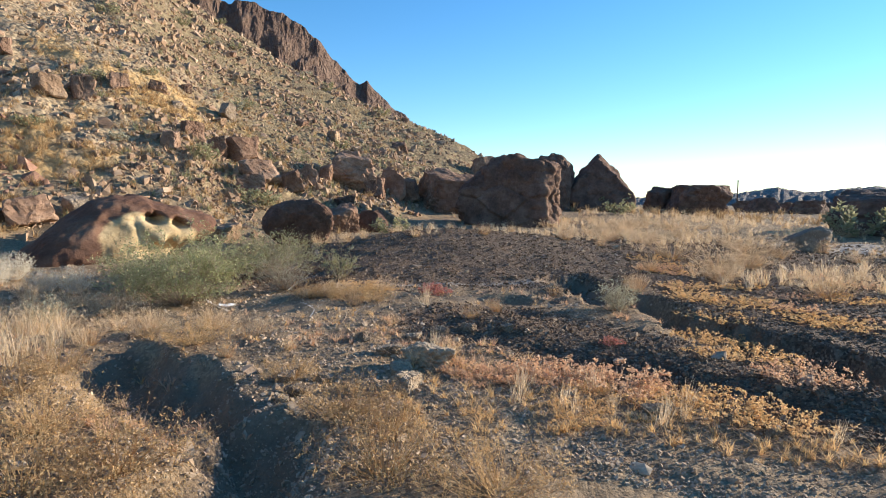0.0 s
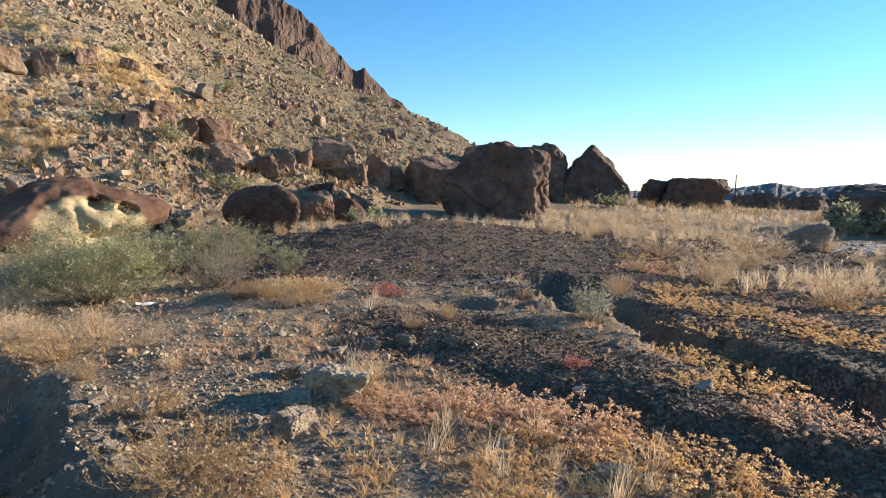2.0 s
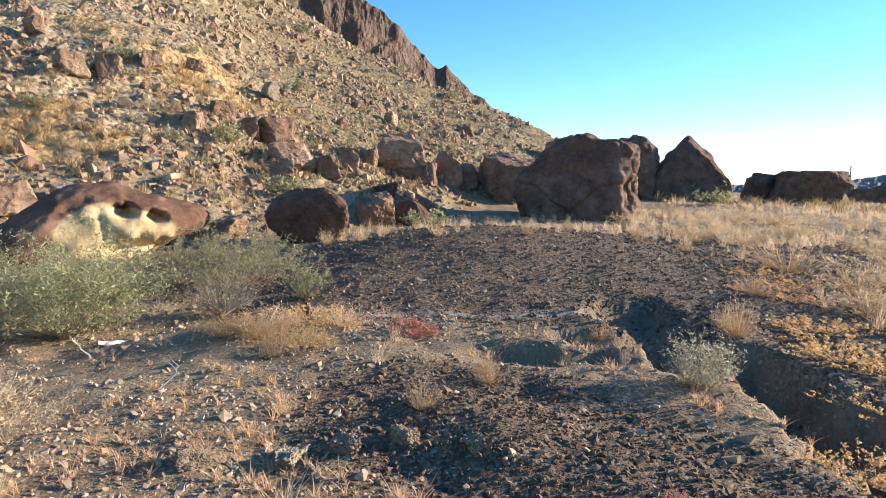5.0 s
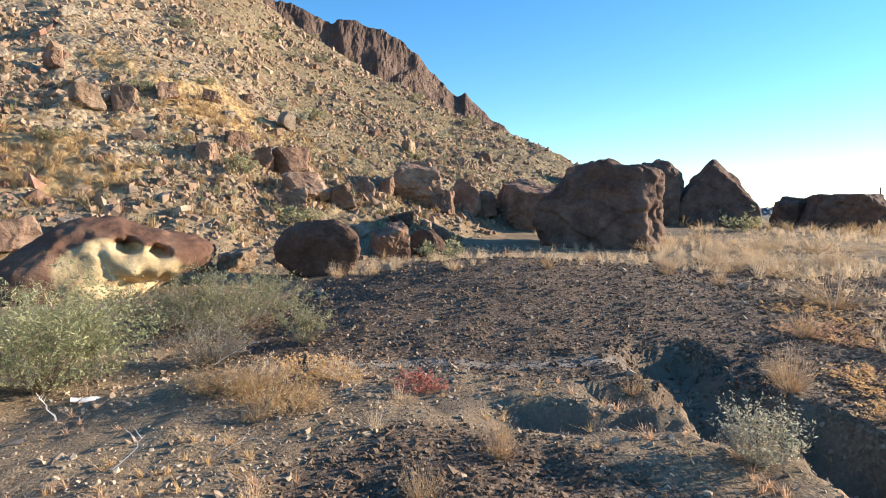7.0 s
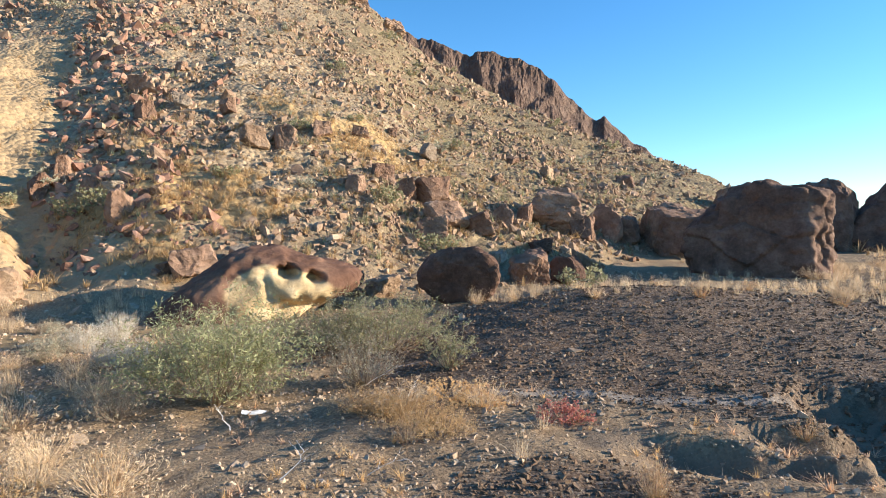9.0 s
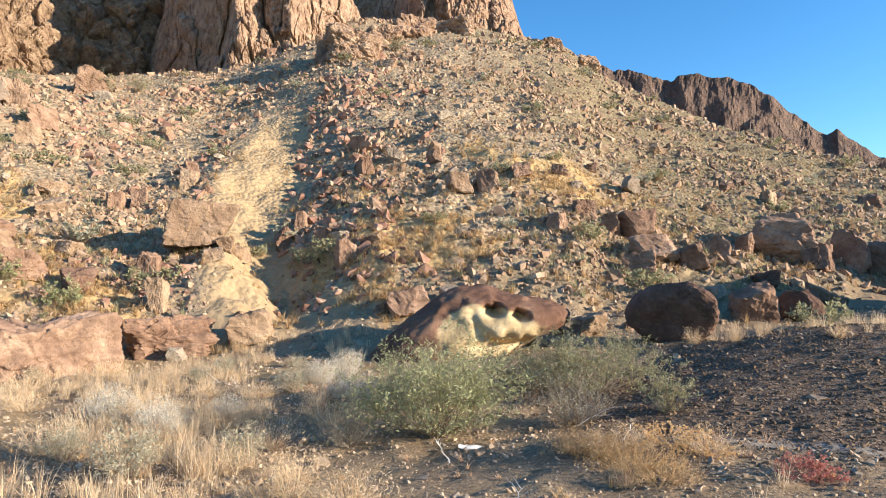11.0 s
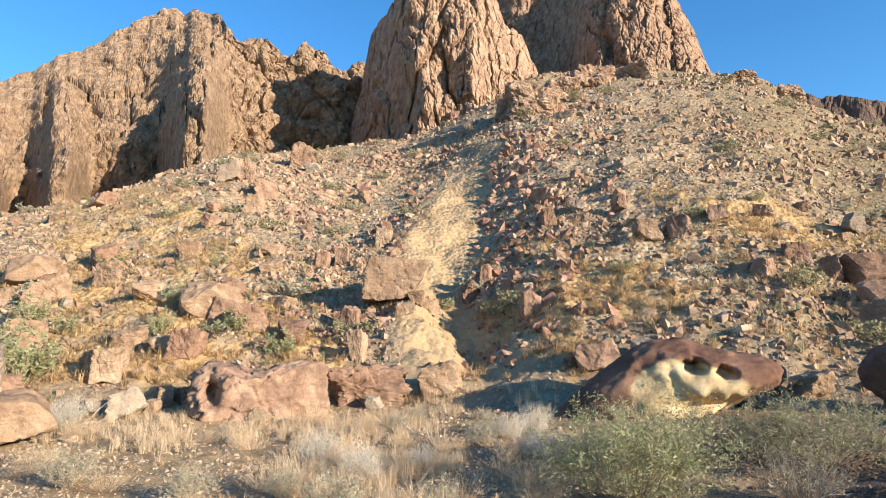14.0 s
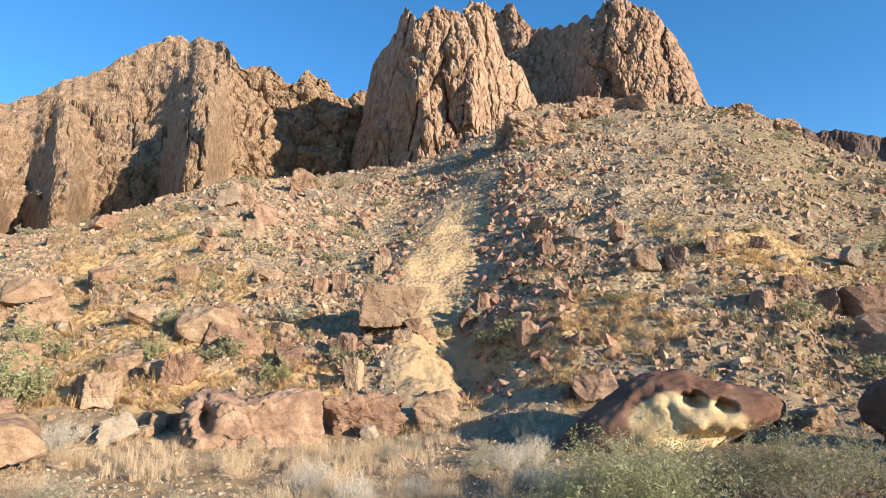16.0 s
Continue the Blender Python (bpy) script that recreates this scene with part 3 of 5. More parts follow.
def hull_shape(seed, points, flat=1.0, jut=0.35):
    """A small angular broken stone: the hull of a few scattered points."""
    rg = np.random.default_rng(seed)
    bm = bmesh.new()
    for k in range(points):
        n = rg.normal(size=3)
        if k < 8:                  # rough block corners first, then a few broken spurs
            n = np.array((k & 1, k >> 1 & 1, k >> 2 & 1)) * 2.0 - 1 + jut * n
        bm.verts.new(n / (1.9 if k < 8 else np.linalg.norm(n)) * np.array((1, rg.uniform(0.65, 1), flat)))
    out = bmesh.ops.convex_hull(bm, input=bm.verts[:])
    bmesh.ops.delete(bm, geom=[q for q in out["geom_interior"] if isinstance(q, bmesh.types.BMVert)], context='VERTS')
    bm.verts.ensure_lookup_table()
    bm.verts.index_update()
    v = np.array([q.co[:] for q in bm.verts])
    f = np.array([[q.index for q in face.verts] for face in bm.faces])
    bm.free()
    return v, f


def rock_mesh(name, level, seed, size, **kw):
    v, f = rock_shape(level, seed, **kw)
    lo, hi = v.min(0), v.max(0)
    v = (v - (lo + hi) / 2) / (hi - lo) * np.array(size)
    v[:, 2] += size[2] / 2
    me = quick_mesh(name, v, f)
    return shade_smooth(me) if level >= 6 else me


def boulder(name, az, d, size, material, label, seed, sink=0.2, turn=0.0, level=4, group="", **kw):
    me = rock_mesh(name, level, seed, (size[0], size[1], size[2] * (1 + sink)), **kw)
    x, y = bearing(az, d)
    ob = part(name, me, material)
    ob.matrix_world = pose(x, y, ground(x, y) - size[2] * sink, 0, 0, az + turn)
    return tagged(ob, label, "boulder", group)


def overhang_rock():
    """The long pale boulder with a dark varnished back and wind-worn hollows on its sunny side."""
    v, f = ICO[6]
    x, y, z = v.T
    rad = np.sqrt(np.clip(1 - x * x, 1e-6, 1))
    cy, cz = y / rad, z / rad
    top = np.interp(x, (-1, -0.8, -0.5, -0.25, -0.05, 0.2, 0.45, 0.75, 0.92, 1), (0.0, 0.3, 0.95, 1.35, 1.5, 1.47, 1.3, 1.12, 0.98, 0.82))
    low = np.interp(x, (-1, 0.0, 0.3, 0.5, 0.75, 0.92, 1), (-0.35, -0.35, -0.2, 0.12, 0.38, 0.52, 0.68))
    wide = 1.15 * (1 - np.abs(x) ** 3) ** 0.6
    p = np.stack([x * 2.1 - 0.08, np.sign(cy) * np.abs(cy) ** 0.8 * wide, (top + low) / 2 + np.sign(cz) * np.abs(cz) ** 0.85 * (top - low) / 2], 1)
    p[:, 1] += 0.25 * (p[:, 2] - 0.6)
    front = smooth(0.1, -0.5, y)
    for cx, ch, rx, rz, dep in ((0.42, 0.94, 0.15, 0.12, 0.5), (0.92, 0.82, 0.13, 0.14, 0.45), (0.1, 0.72, 0.07, 0.28, 0.1), (-0.45, 0.75, 0.30, 0.25, 0.14), (0.65, 0.2, 0.55, 0.2, 0.6)):
        wob = 0.07 * fbm(p * 5 + cx, 2, 76)
        w = np.exp(-(((p[:, 0] + wob - cx) / rx) ** 2 + ((p[:, 2] - wob - ch) / rz) ** 2) ** 1.1) * front
        p[:, 1] += dep * w
    nrm = v
    chips = worley(p * 2.2, 77)
    p += nrm * (0.05 * fbm(p * 1.8, 4, 71) + 0.02 * fbm(p * 7, 3, 72) + 0.035 * chips[2] * smooth(0.75, 1.05, p[:, 2]))[:, None]
    p[:, 2] *= 0.9
    me = quick_mesh("overhang_boulder", p, f)
    shade_smooth(me)
    edge = np.interp(p[:, 0], (-0.8, -0.4, 0.1, 0.6, 1.1, 1.6, 1.9), (0.45, 0.86, 0.97, 0.86, 0.72, 0.56, 0.4)) + 0.07 * fbm(p * 3.0, 3, 73)
    pale = front * smooth(0.03, -0.03, p[:, 2] - edge) * smooth(-0.68, -0.56, p[:, 0] + 0.12 * fbm(p * 2.5, 3, 74)) * smooth(1.45, 1.25, p[:, 0] + 0.15 * fbm(p * 3, 3, 75))
    point_value(me, "pale", pale)
    m, nt, b = nodes_of("varnished_sandstone")
    co = place_of(nt)
    a = tex(nt, "noise", 1.6, co, 6, 0.65)
    g = tex(nt, "noise", 18, co, 5, 0.7)
    dark = ramp(nt, a.outputs[0], [(0.3, (0.07, 0.035, 0.024)), (0.5, (0.14, 0.075, 0.05)), (0.72, (0.23, 0.135, 0.09))])
    light = ramp(nt, a.outputs[0], [(0.3, (0.32, 0.22, 0.115)), (0.5, (0.45, 0.335, 0.185)), (0.7, (0.56, 0.44, 0.275))])
    col = mix(nt, attribute(nt, "pale"), dark, light)
    col = mix(nt, 0.5, col, ramp(nt, g.outputs[0], [(0.3, (0.7, 0.69, 0.67)), (0.7, (1.2, 1.2, 1.2))]), 'MULTIPLY')
    nt.links.new(col, b.inputs["Base Color"])
    bump(nt, b, maths(nt, 'ADD', a.outputs[0], maths(nt, 'MULTIPLY', g.outputs[0], 0.4)), 0.8, 0.05)
    ob = part("overhang_boulder", me, m)
    x, y = bearing(38, 14.1)
    ob.matrix_world = pose(x, y, ground(x, y), 0, 0, 38) @ Matrix.Scale(1.11, 4)
    return tagged(ob, "long pale boulder with dark varnished top and hollows underneath", "boulder")


overhang_rock()
boulder("round_boulder", 20.5, 14.4, (1.92, 1.6, 1.27), DARK_ROCK, "dark rounded boulder behind the gravel mound", 3, 0.1, level=5, count=-7, rough=0.05, hard=14.0,
        cuts=((-0.16, -1, -0.3, 0.42), (0.9, 0.5, 0.25, 0.62), (0.05, 0.3, 1, 0.62), (-0.75, -0.2, 0.55, 0.75), (0.55, 0.3, 0.75, 0.66), (-0.3, -0.8, 0.4, 0.6)))
boulder("big_boulder", -4.7, 22.8, (4.4, 4.0, 2.95), DARK_ROCK, "huge dark brown boulder with a pitted sunlit side", 7, 0.4, level=6, count=-6, rough=0.10, hard=20.0,
        cuts=((0.9, -0.5, 0.1, 0.62), (-0.25, -1, 0.1, 0.6), (-0.75, -0.1, 0.62, 0.66), (0.1, 0, 1, 0.72), (0.3, -0.1, 0.95, 0.74), (-1, 0, 0, 0.8)))
boulder("back_boulder", -9.3, 36, (3.6, 3.0, 3.6), DARK_ROCK, "dark rounded boulder behind the huge boulder", 18, 0.35, level=5, count=0, lo=0.72, hi=0.95)
boulder("pointed_boulder", -13.7, 37, (5.1, 4.2, 3.7), DARK_ROCK, "pointed pyramid-shaped dark boulder among dry grass", 19, 0.35, level=5, count=-6, rough=0.07,
        cuts=((0.75, -0.15, 0.62, 0.42), (-0.8, -0.15, 0.58, 0.42), (0.1, -0.9, 0.42, 0.5), (0, 0.9, 0.4, 0.5), (0.97, -0.2, 0, 0.78), (-0.97, 0, 0, 0.8)))
boulder("flat_boulder", -23.2, 41, (4.4, 3.0, 2.1), DARK_ROCK, "long flat-topped dark boulder in dry grass", 21, 0.45, level=5, count=-2,
        cuts=((0, 0, 1, 0.5), (0.75, -0.2, 0.5, 0.6)))
boulder("low_boulder", -19.6, 42, (1.9, 1.6, 1.9), DARK_ROCK, "dark boulder beside the long flat boulder", 22, 0.4, level=4)
boulder("grey_boulder", -34.5, 17.2, (1.35, 0.9, 0.75), GREY_ROCK, "small grey boulder on pale gravel", 25, 0.1, level=4, count=5, cuts=((-0.6, -0.1, 0.7, 0.45),))
boulder("shaded_boulder", -39, 27, (4.0, 2.6, 1.9), DARK_ROCK, "dark boulder beside a green bush on the plain", 27, 0.1, level=4)
boulder("slab_boulder", 1.3, 28.5, (3.6, 2.6, 2.4), RED_ROCK, "reddish slab boulder behind the gravel mound", 29, 0.45, level=5, count=6, cuts=((0.2, -0.2, 0.95, 0.55),))
boulder("red_boulder", 11.7, 26, (2.3, 1.9, 1.6), RED_ROCK, "red-brown block at the foot of the slope", 31, 0.2, level=5, count=7)
boulder("red_boulder", 7.2, 28, (1.5, 1.5, 1.5), RED_ROCK, "red-brown block at the foot of the slope", 33, 0.2, level=4, count=7)
boulder("red_boulder", 5.4, 28.6, (1.1, 1.0, 1.2), RED_ROCK, "red-brown block at the foot of the slope", 34, 0.2, level=4, count=7)
boulder("dark_boulder", 10.5, 19, (1.1, 0.9, 0.8), DARK_ROCK, "dark rock in the shade at the slope foot", 35, 0.2)
boulder("ridge_boulder", -2.6, 44, (2.0, 1.6, 1.7), RED_ROCK, "reddish boulder on the skyline of the spur", 36, 0.15, count=8)
arch = boulder("arch_boulder", 74, 15.9, (3.3, 1.6, 1.35), RED_ROCK, "long red-brown boulder with a small hollow", 41, 0.4, level=6, count=0, rough=0.15, cuts=((0, -0.1, 1, 0.5), (-0.8, -0.3, 0.5, 0.7), (0, -1, 0.1, 0.6)))
for q in arch.data.vertices:      # a worn hollow through its thin end, and a sag in its back
    x, y, z = q.co
    w = math.exp(-(((x + 1.05) / 0.16) ** 2 + ((z - 1.12) / 0.26) ** 2) ** 1.3)
    q.co.y += 0.75 * w * (y < 0.15)
    q.co.z -= 0.22 * math.exp(-((x + 0.1) / 0.45) ** 2) * max(0, (z - 0.9) / 0.9)
boulder("red_slab", 64.5, 16.8, (2.3, 1.3, 0.95), RED_ROCK, "dark red slab at the foot of the slope", 43, 0.4, level=5, count=2, rough=0.14)
boulder("tan_boulder", 58, 16.6, (1.2, 0.9, 0.85), TAN_ROCK, "tan boulder at the mouth of the washout", 45, 0.15, count=8)
boulder("block_boulder", 62, 23.0, (2.5, 1.8, 1.5), TAN_ROCK, "square tan block perched above the washout", 47, 0.1, level=5, count=-3, rough=0.05,
        cuts=((0.05, 0, 1, 0.5), (0, -1, 0, 0.55), (0.97, 0.1, 0, 0.62), (-1, 0, 0.1, 0.62), (0, 1, 0, 0.6), (0, 0, -1, 0.5)))
boulder("edge_boulder", 92.5, 14, (1.7, 1.4, 1.0), TAN_ROCK, "tan boulder among dry grass", 49, 0.1, count=7)
boulder("tan_boulder", 78, 24, (2.2, 1.5, 1.2), TAN_ROCK, "broad tan boulder on the lower slope", 53, 0.15, count=7)
boulder("tan_boulder", 91, 33, (2.6, 1.8, 1.2), TAN_ROCK, "broad tan boulder on the lower slope", 55, 0.15, count=7)
boulder("slope_boulder", 38.8, 25, (1.15, 0.9, 0.8), TAN_ROCK, "one of a pair of blocks on the hillside", 57, 0.15, count=8, group="pair of blocks on the slope")
boulder("slope_boulder", 36.2, 25, (0.9, 0.8, 1.0), RED_ROCK, "one of a pair of blocks on the hillside", 58, 0.15, count=8, group="pair of blocks on the slope")
boulder("white_boulder", 44.7, 30, (0.9, 0.8, 0.75), GREY_ROCK, "pale angular block on the hillside", 59, 0.15, count=9)
boulder("red_boulder", 49.5, 21.2, (0.85, 0.8, 0.95), RED_ROCK, "upright red-brown rock beside the washout", 63, 0.15, count=8)
boulder("brown_boulder", 43.6, 17.2, (1.3, 0.9, 0.85), RED_ROCK, "red-brown rock behind the long pale boulder", 65, 0.15, count=8)
boulder("brown_boulder", 23.5, 24, (1.9, 1.3, 1.0), RED_ROCK, "red-brown rock at the foot of the slope", 67, 0.15, count=8)
boulder("brown_boulder", 21.6, 22, (1.7, 1.2, 0.9), RED_ROCK, "red-brown rock at the foot of the slope", 69, 0.15, count=8)
for az, d, w, h, mat in ((90.3, 29, 2.2, 1.3, TAN_ROCK), (86, 30, 1.8, 1.1, TAN_ROCK), (84.2, 22, 1.5, 0.8, TAN_ROCK), (79.9, 20.3, 1.4, 1.0, RED_ROCK), (86.4, 19.6, 1.8, 1.0, TAN_ROCK), (91.5, 24, 1.6, 1.0, TAN_ROCK),
                         (74.5, 22, 1.7, 1.0, RED_ROCK), (71, 21, 1.3, 0.9, RED_ROCK), (66.5, 21.5, 1.2, 1.1, RED_ROCK), (65.5, 19.5, 0.8, 1.0, TAN_ROCK), (83, 26, 1.6, 1.0, TAN_ROCK), (76.5, 26, 1.3, 0.9, RED_ROCK),
                         (68.5, 29, 1.0, 0.9, RED_ROCK), (66.8, 29.5, 0.9, 0.9, RED_ROCK), (73, 31, 1.4, 0.8, TAN_ROCK), (80, 33, 1.5, 0.9, TAN_ROCK), (62.7, 33, 1.0, 1.0, RED_ROCK), (55, 25, 0.9, 0.9, RED_ROCK),
                         (53.5, 25.5, 0.8, 0.9, RED_ROCK), (47.5, 29, 1.1, 0.9, RED_ROCK), (41, 29, 1.0, 0.8, RED_ROCK), (33, 27, 1.1, 0.8, RED_ROCK), (30, 22, 0.9, 0.7, RED_ROCK), (27.5, 24, 1.2, 0.8, RED_ROCK),
                         (25.3, 23.6, 1.0, 0.9, RED_ROCK), (22.8, 20.6, 1.3, 0.8, RED_ROCK), (18.6, 22, 1.4, 0.9, RED_ROCK), (16.5, 24, 1.2, 0.9, RED_ROCK), (14.6, 25, 1.0, 0.8, RED_ROCK), (9.3, 25.5, 1.3, 1.0, RED_ROCK), (13, 22, 1.1, 0.7, DARK_ROCK), (61, 21.2, 0.9, 0.5, TAN_ROCK), (60, 22.2, 0.8, 0.6, TAN_ROCK), (58.8, 22.8, 1.0, 0.6, TAN_ROCK)):
    boulder("hillside_boulder", az, d, (w * 0.8, w * 0.62, h * 0.85), mat, ("tan" if mat is TAN_ROCK else "red-brown") + " angular boulder on the lower hillside", int(az * 10), 0.35, turn=az * 7 % 50 - 25, level=5, rough=0.11, count=1, lo=0.34, hi=0.6, group="boulders on the lower hillside")
for az, d, w, h in ((48.4, 56, 5.5, 3.0), (50.5, 60, 4, 2.4), (42.6, 74, 6, 2.4), (26.6, 82, 3.5, 1.5), (45.5, 66, 4, 2), (75.6, 50, 2.0, 2.0), (38.5, 78, 5, 2.2), (30, 82, 4, 1.5), (70.5, 62, 3.5, 2.2)):
    boulder("rock_outcrop", az, d, (w, w * 0.8, h), CLIFF, "rough brown outcrop breaking through the upper slope", int(az * 13), 0.5, turn=az * 11 % 60 - 30, level=5, rough=0.15, count=8, group="outcrops on the upper slope")
for az, d, w, h in ((-28, 78, 4, 1.9), (-29.6, 82, 3, 1.4), (-31.5, 74, 4, 1.5), (-26.5, 88, 3, 1.6), (-33.5, 95, 5, 1.6), (-24.5, 66, 2.4, 1.1), (-36, 60, 2.4, 1.1)):
    boulder("plain_boulder", az, d, (w, w * 0.7, h), DARK_ROCK, "dark boulder far out on the grassy plain", int(-az * 17), 0.35, level=4, group="boulders on the plain")


# ---- rocks on the hillside ----
rng = np.random.default_rng(5)
slope_meshes = []
for k in range(10):
    s = (1.0, rng.uniform(0.7, 1.0), rng.uniform(0.55, 0.95))
    me = rock_mesh("slope_rock", 4, 200 + k, s, count=1, rough=0.09, lo=0.32, hi=0.58)
    me.materials.append((RED_ROCK, TAN_ROCK, RED_ROCK, TAN_ROCK, GREY_ROCK)[k % 5])
    slope_meshes.append(me)
made = 0
while made < 280:
    az = rng.uniform(4, 103)
    foot, crest = np.interp(az, HILL_AZ, HILL_FOOT), np.interp(az, HILL_AZ, HILL_CREST)
    d = foot - 1 + (crest - foot) * rng.uniform(0, 1) ** 1.5
    x, y = bearing(az, d)
    if abs(chute_side(np.array([x]), np.array([y]))[0] + 1.1) < 1.6 and rng.uniform() < 0.8:
        continue
    left = 1 + 0.5 * smooth(60, 90, az)
    s = left * min(0.32 * (1 - rng.uniform()) ** -0.45, 1.5) * (0.75 + 0.25 * d / 40)
    k = int(rng.integers(10))
    ob = new("slope_rock", slope_meshes[k])
    ob.matrix_world = pose(x, y, ground(x, y) - 0.18 * s, rng.uniform(-15, 15), rng.uniform(-15, 15), rng.uniform(0, 360)) @ Matrix.Diagonal((s, s, s, 1))
    tagged(ob, ("red-brown", "tan", "red-brown", "tan", "pale grey")[k % 5] + " angular rock lying on the hillside", "rock", "rocks on the hillside")
    made += 1


# ---- scattered pieces joined into one mesh ----
def scatter(name, shapes, at, size, material, label, category, seed, tilt=0.4, upright=False):
    rg = np.random.default_rng(seed)
    n = len(at)
    pick = rg.integers(len(shapes), size=n)
    ang, ta, tb = rg.uniform(0, 2 * np.pi, n), rg.normal(0, tilt, n), rg.normal(0, tilt, n)
    vs, fs, base = [], [], 0
    for k, (v, f) in enumerate(shapes):
        idx = np.nonzero(pick == k)[0]
        if not len(idx):
            continue
        c, s = np.cos(ang[idx])[:, None], np.sin(ang[idx])[:, None]
        w = v[None] * size[idx][:, None, :]
        x = w[..., 0] * c - w[..., 1] * s
        y = w[..., 0] * s + w[..., 1] * c
        z = w[..., 2]
        z = z + x * ta[idx][:, None] * (0 if upright else 1) + y * tb[idx][:, None] * (0 if upright else 1)
        if upright:
            x, y = x + z * ta[idx][:, None], y + z * tb[idx][:, None]
        w = np.stack([x, y, z], -1) + at[idx][:, None, :]
        vs.append(w.reshape(-1, 3))
        fs.append((f[None] + (np.arange(len(idx)) * len(v))[:, None, None] + base).reshape(-1, f.shape[1]))
        base += len(idx) * len(v)
    me = quick_mesh(name, np.concatenate(vs), np.concatenate(fs))
    return tagged(part(name, me, material), label, category, kind="stuff")


def spots(n, az0, az1, d0, d1, seed, centre=(0.5, 1.5), keep=None):
    """Places on the ground, thinning out with distance as the eye sees them."""
    rg = np.random.default_rng(seed)
    az, d = np.radians(rg.uniform(az0, az1, n)), d0 * (d1 / d0) ** rg.uniform(0, 1, n)
    x, y = centre[0] - np.sin(az) * d, centre[1] + np.cos(az) * d
    if keep is not None:
        ok = rg.uniform(0, 1, n) < keep(x, y)
        x, y, d = x[ok], y[ok], d[ok]
    return np.stack([x, y, terrain(x, y)], 1), d, rg


stone_shapes = [hull_shape(300 + k, 11, 0.7, 0.32) for k in range(14)]
pebble_shapes = [hull_shape(340 + k, 9, 0.8, 0.28) for k in range(8)]
small_shapes = stone_shapes[:5]


def stone_sizes(rg, d, near, grow, n):
    s = (near + grow * d) * np.clip(rg.lognormal(-0.15, 0.6, n), 0.35, 2.9)
    return np.stack([s, s * rg.uniform(0.8, 1.1, n), s * rg.uniform(0.7, 1.1, n)], 1)


def off_hill(x, y):
    return 1 - hill(x, y)[1]


def patchy_gravel(x, y):
    return off_hill(x, y) * (1 - 0.85 * masks(x, y)[0]) * (0.5 + 0.5 * smooth(-0.4, 0.4, fbm(np.stack([x, y, np.zeros_like(x)], 1) * 0.8, 3, 92))) * (1 - 0.85 * np.exp(-((x + 2.1) / 1.2) ** 2 - ((y - 8.2) / 0.7) ** 2))


at, d, rg = spots(130000, -50, 112, 1.8, 24, 11, keep=patchy_gravel)
scatter("gravel", pebble_shapes, at, stone_sizes(rg, d, 0.006, 0.0011, len(at)), STONES, "loose brown and grey gravel strewn over the ground", "gravel", 12)
at, d, rg = spots(150000, -50, 60, 3.0, 22, 13, keep=lambda x, y: masks(x, y)[0])
scatter("dark_gravel", pebble_shapes, at, stone_sizes(rg, d, 0.007, 0.0008, len(at)), CINDERS, "dark brown gravel covering the mound and banks", "gravel", 14)
at, d, rg = spots(600, -50, 110, 2.0, 20, 15, keep=off_hill)
scatter("stones", small_shapes, at, stone_sizes(rg, d, 0.022, 0.0025, len(at)), STONES, "fist-sized stones lying on the ground", "stones", 16)
at, d, rg = spots(9000, -60, 40, 2.6, 9, 125, keep=lambda x, y: smooth(1.1, 0.3, line_distance(x, y, RIDGE)[0]))
scatter("ridge_gravel", pebble_shapes, at, stone_sizes(rg, d, 0.010, 0.0012, len(at)), CINDERS, "coarse dark gravel along the low ridge between gullies", "gravel", 126)
at, d, rg = spots(3000, -10, 80, 2.2, 9, 127, keep=lambda x, y: np.exp(-((x + 0.9) / 1.3) ** 2 - ((y - 5.2) / 1.3) ** 2))
scatter("broken_stones", stone_shapes, at, stone_sizes(rg, d, 0.010, 0.0022, len(at)), STONES, "broken pale brown stones beside the small gully", "stones", 128)


def scree_here(x, y):
    p = np.stack([x, y, np.zeros_like(x)], 1)
    g, hillside, straw, loam, pale = masks(x, y)
    return hillside * (1 - np.minimum(1.15 * loam, 1)) * (1 - 0.92 * np.minimum(straw * 1.9, 1)) * (0.25 + 0.75 * smooth(-0.35, 0.35, fbm(p * 0.22, 3, 91)))


at, d, rg = spots(75000, -14, 105, 15, 95, 17, tuple(HUB), keep=scree_here)
scatter("scree", pebble_shapes, at, stone_sizes(rg, d, 0.03, 0.0024, len(at)), SCREE, "broken tan and reddish scree covering the hillside", "scree", 18)
at, d, rg = spots(60000, 0, 105, 15, 70, 117, tuple(HUB), keep=scree_here)
scatter("fine_scree", pebble_shapes, at, stone_sizes(rg, d, 0.02, 0.0014, len(at)), SCREE, "finer broken stones between the scree", "scree", 118)


at, d, rg = spots(5000, 40, 72, 19, 62, 19, tuple(HUB), keep=lambda x, y: scree_here(x, y) * smooth(0.0, 0.5, 0.3 + fbm(np.stack([x, y, np.zeros_like(x)], 1) * 0.3, 3, 93)))
scatter("rubble", stone_shapes, at, stone_sizes(rg, d, 0.05, 0.0030, len(at)), RUBBLE, "reddish broken rubble strewn beside the washout", "rubble", 20)
at, d, rg = spots(5200, 14, 104, 16, 62, 121, tuple(HUB), keep=lambda x, y: scree_here(x, y) * (0.25 + 0.75 * smooth(-0.2, 0.3, fbm(np.stack([x, y, np.zeros_like(x)], 1) * 0.25, 3, 95))))
scatter("slope_blocks", stone_shapes, at, stone_sizes(rg, d, 0.07, 0.0030, len(at)), SCREE, "tan and brown angular blocks crowded on the hillside", "rubble", 122)
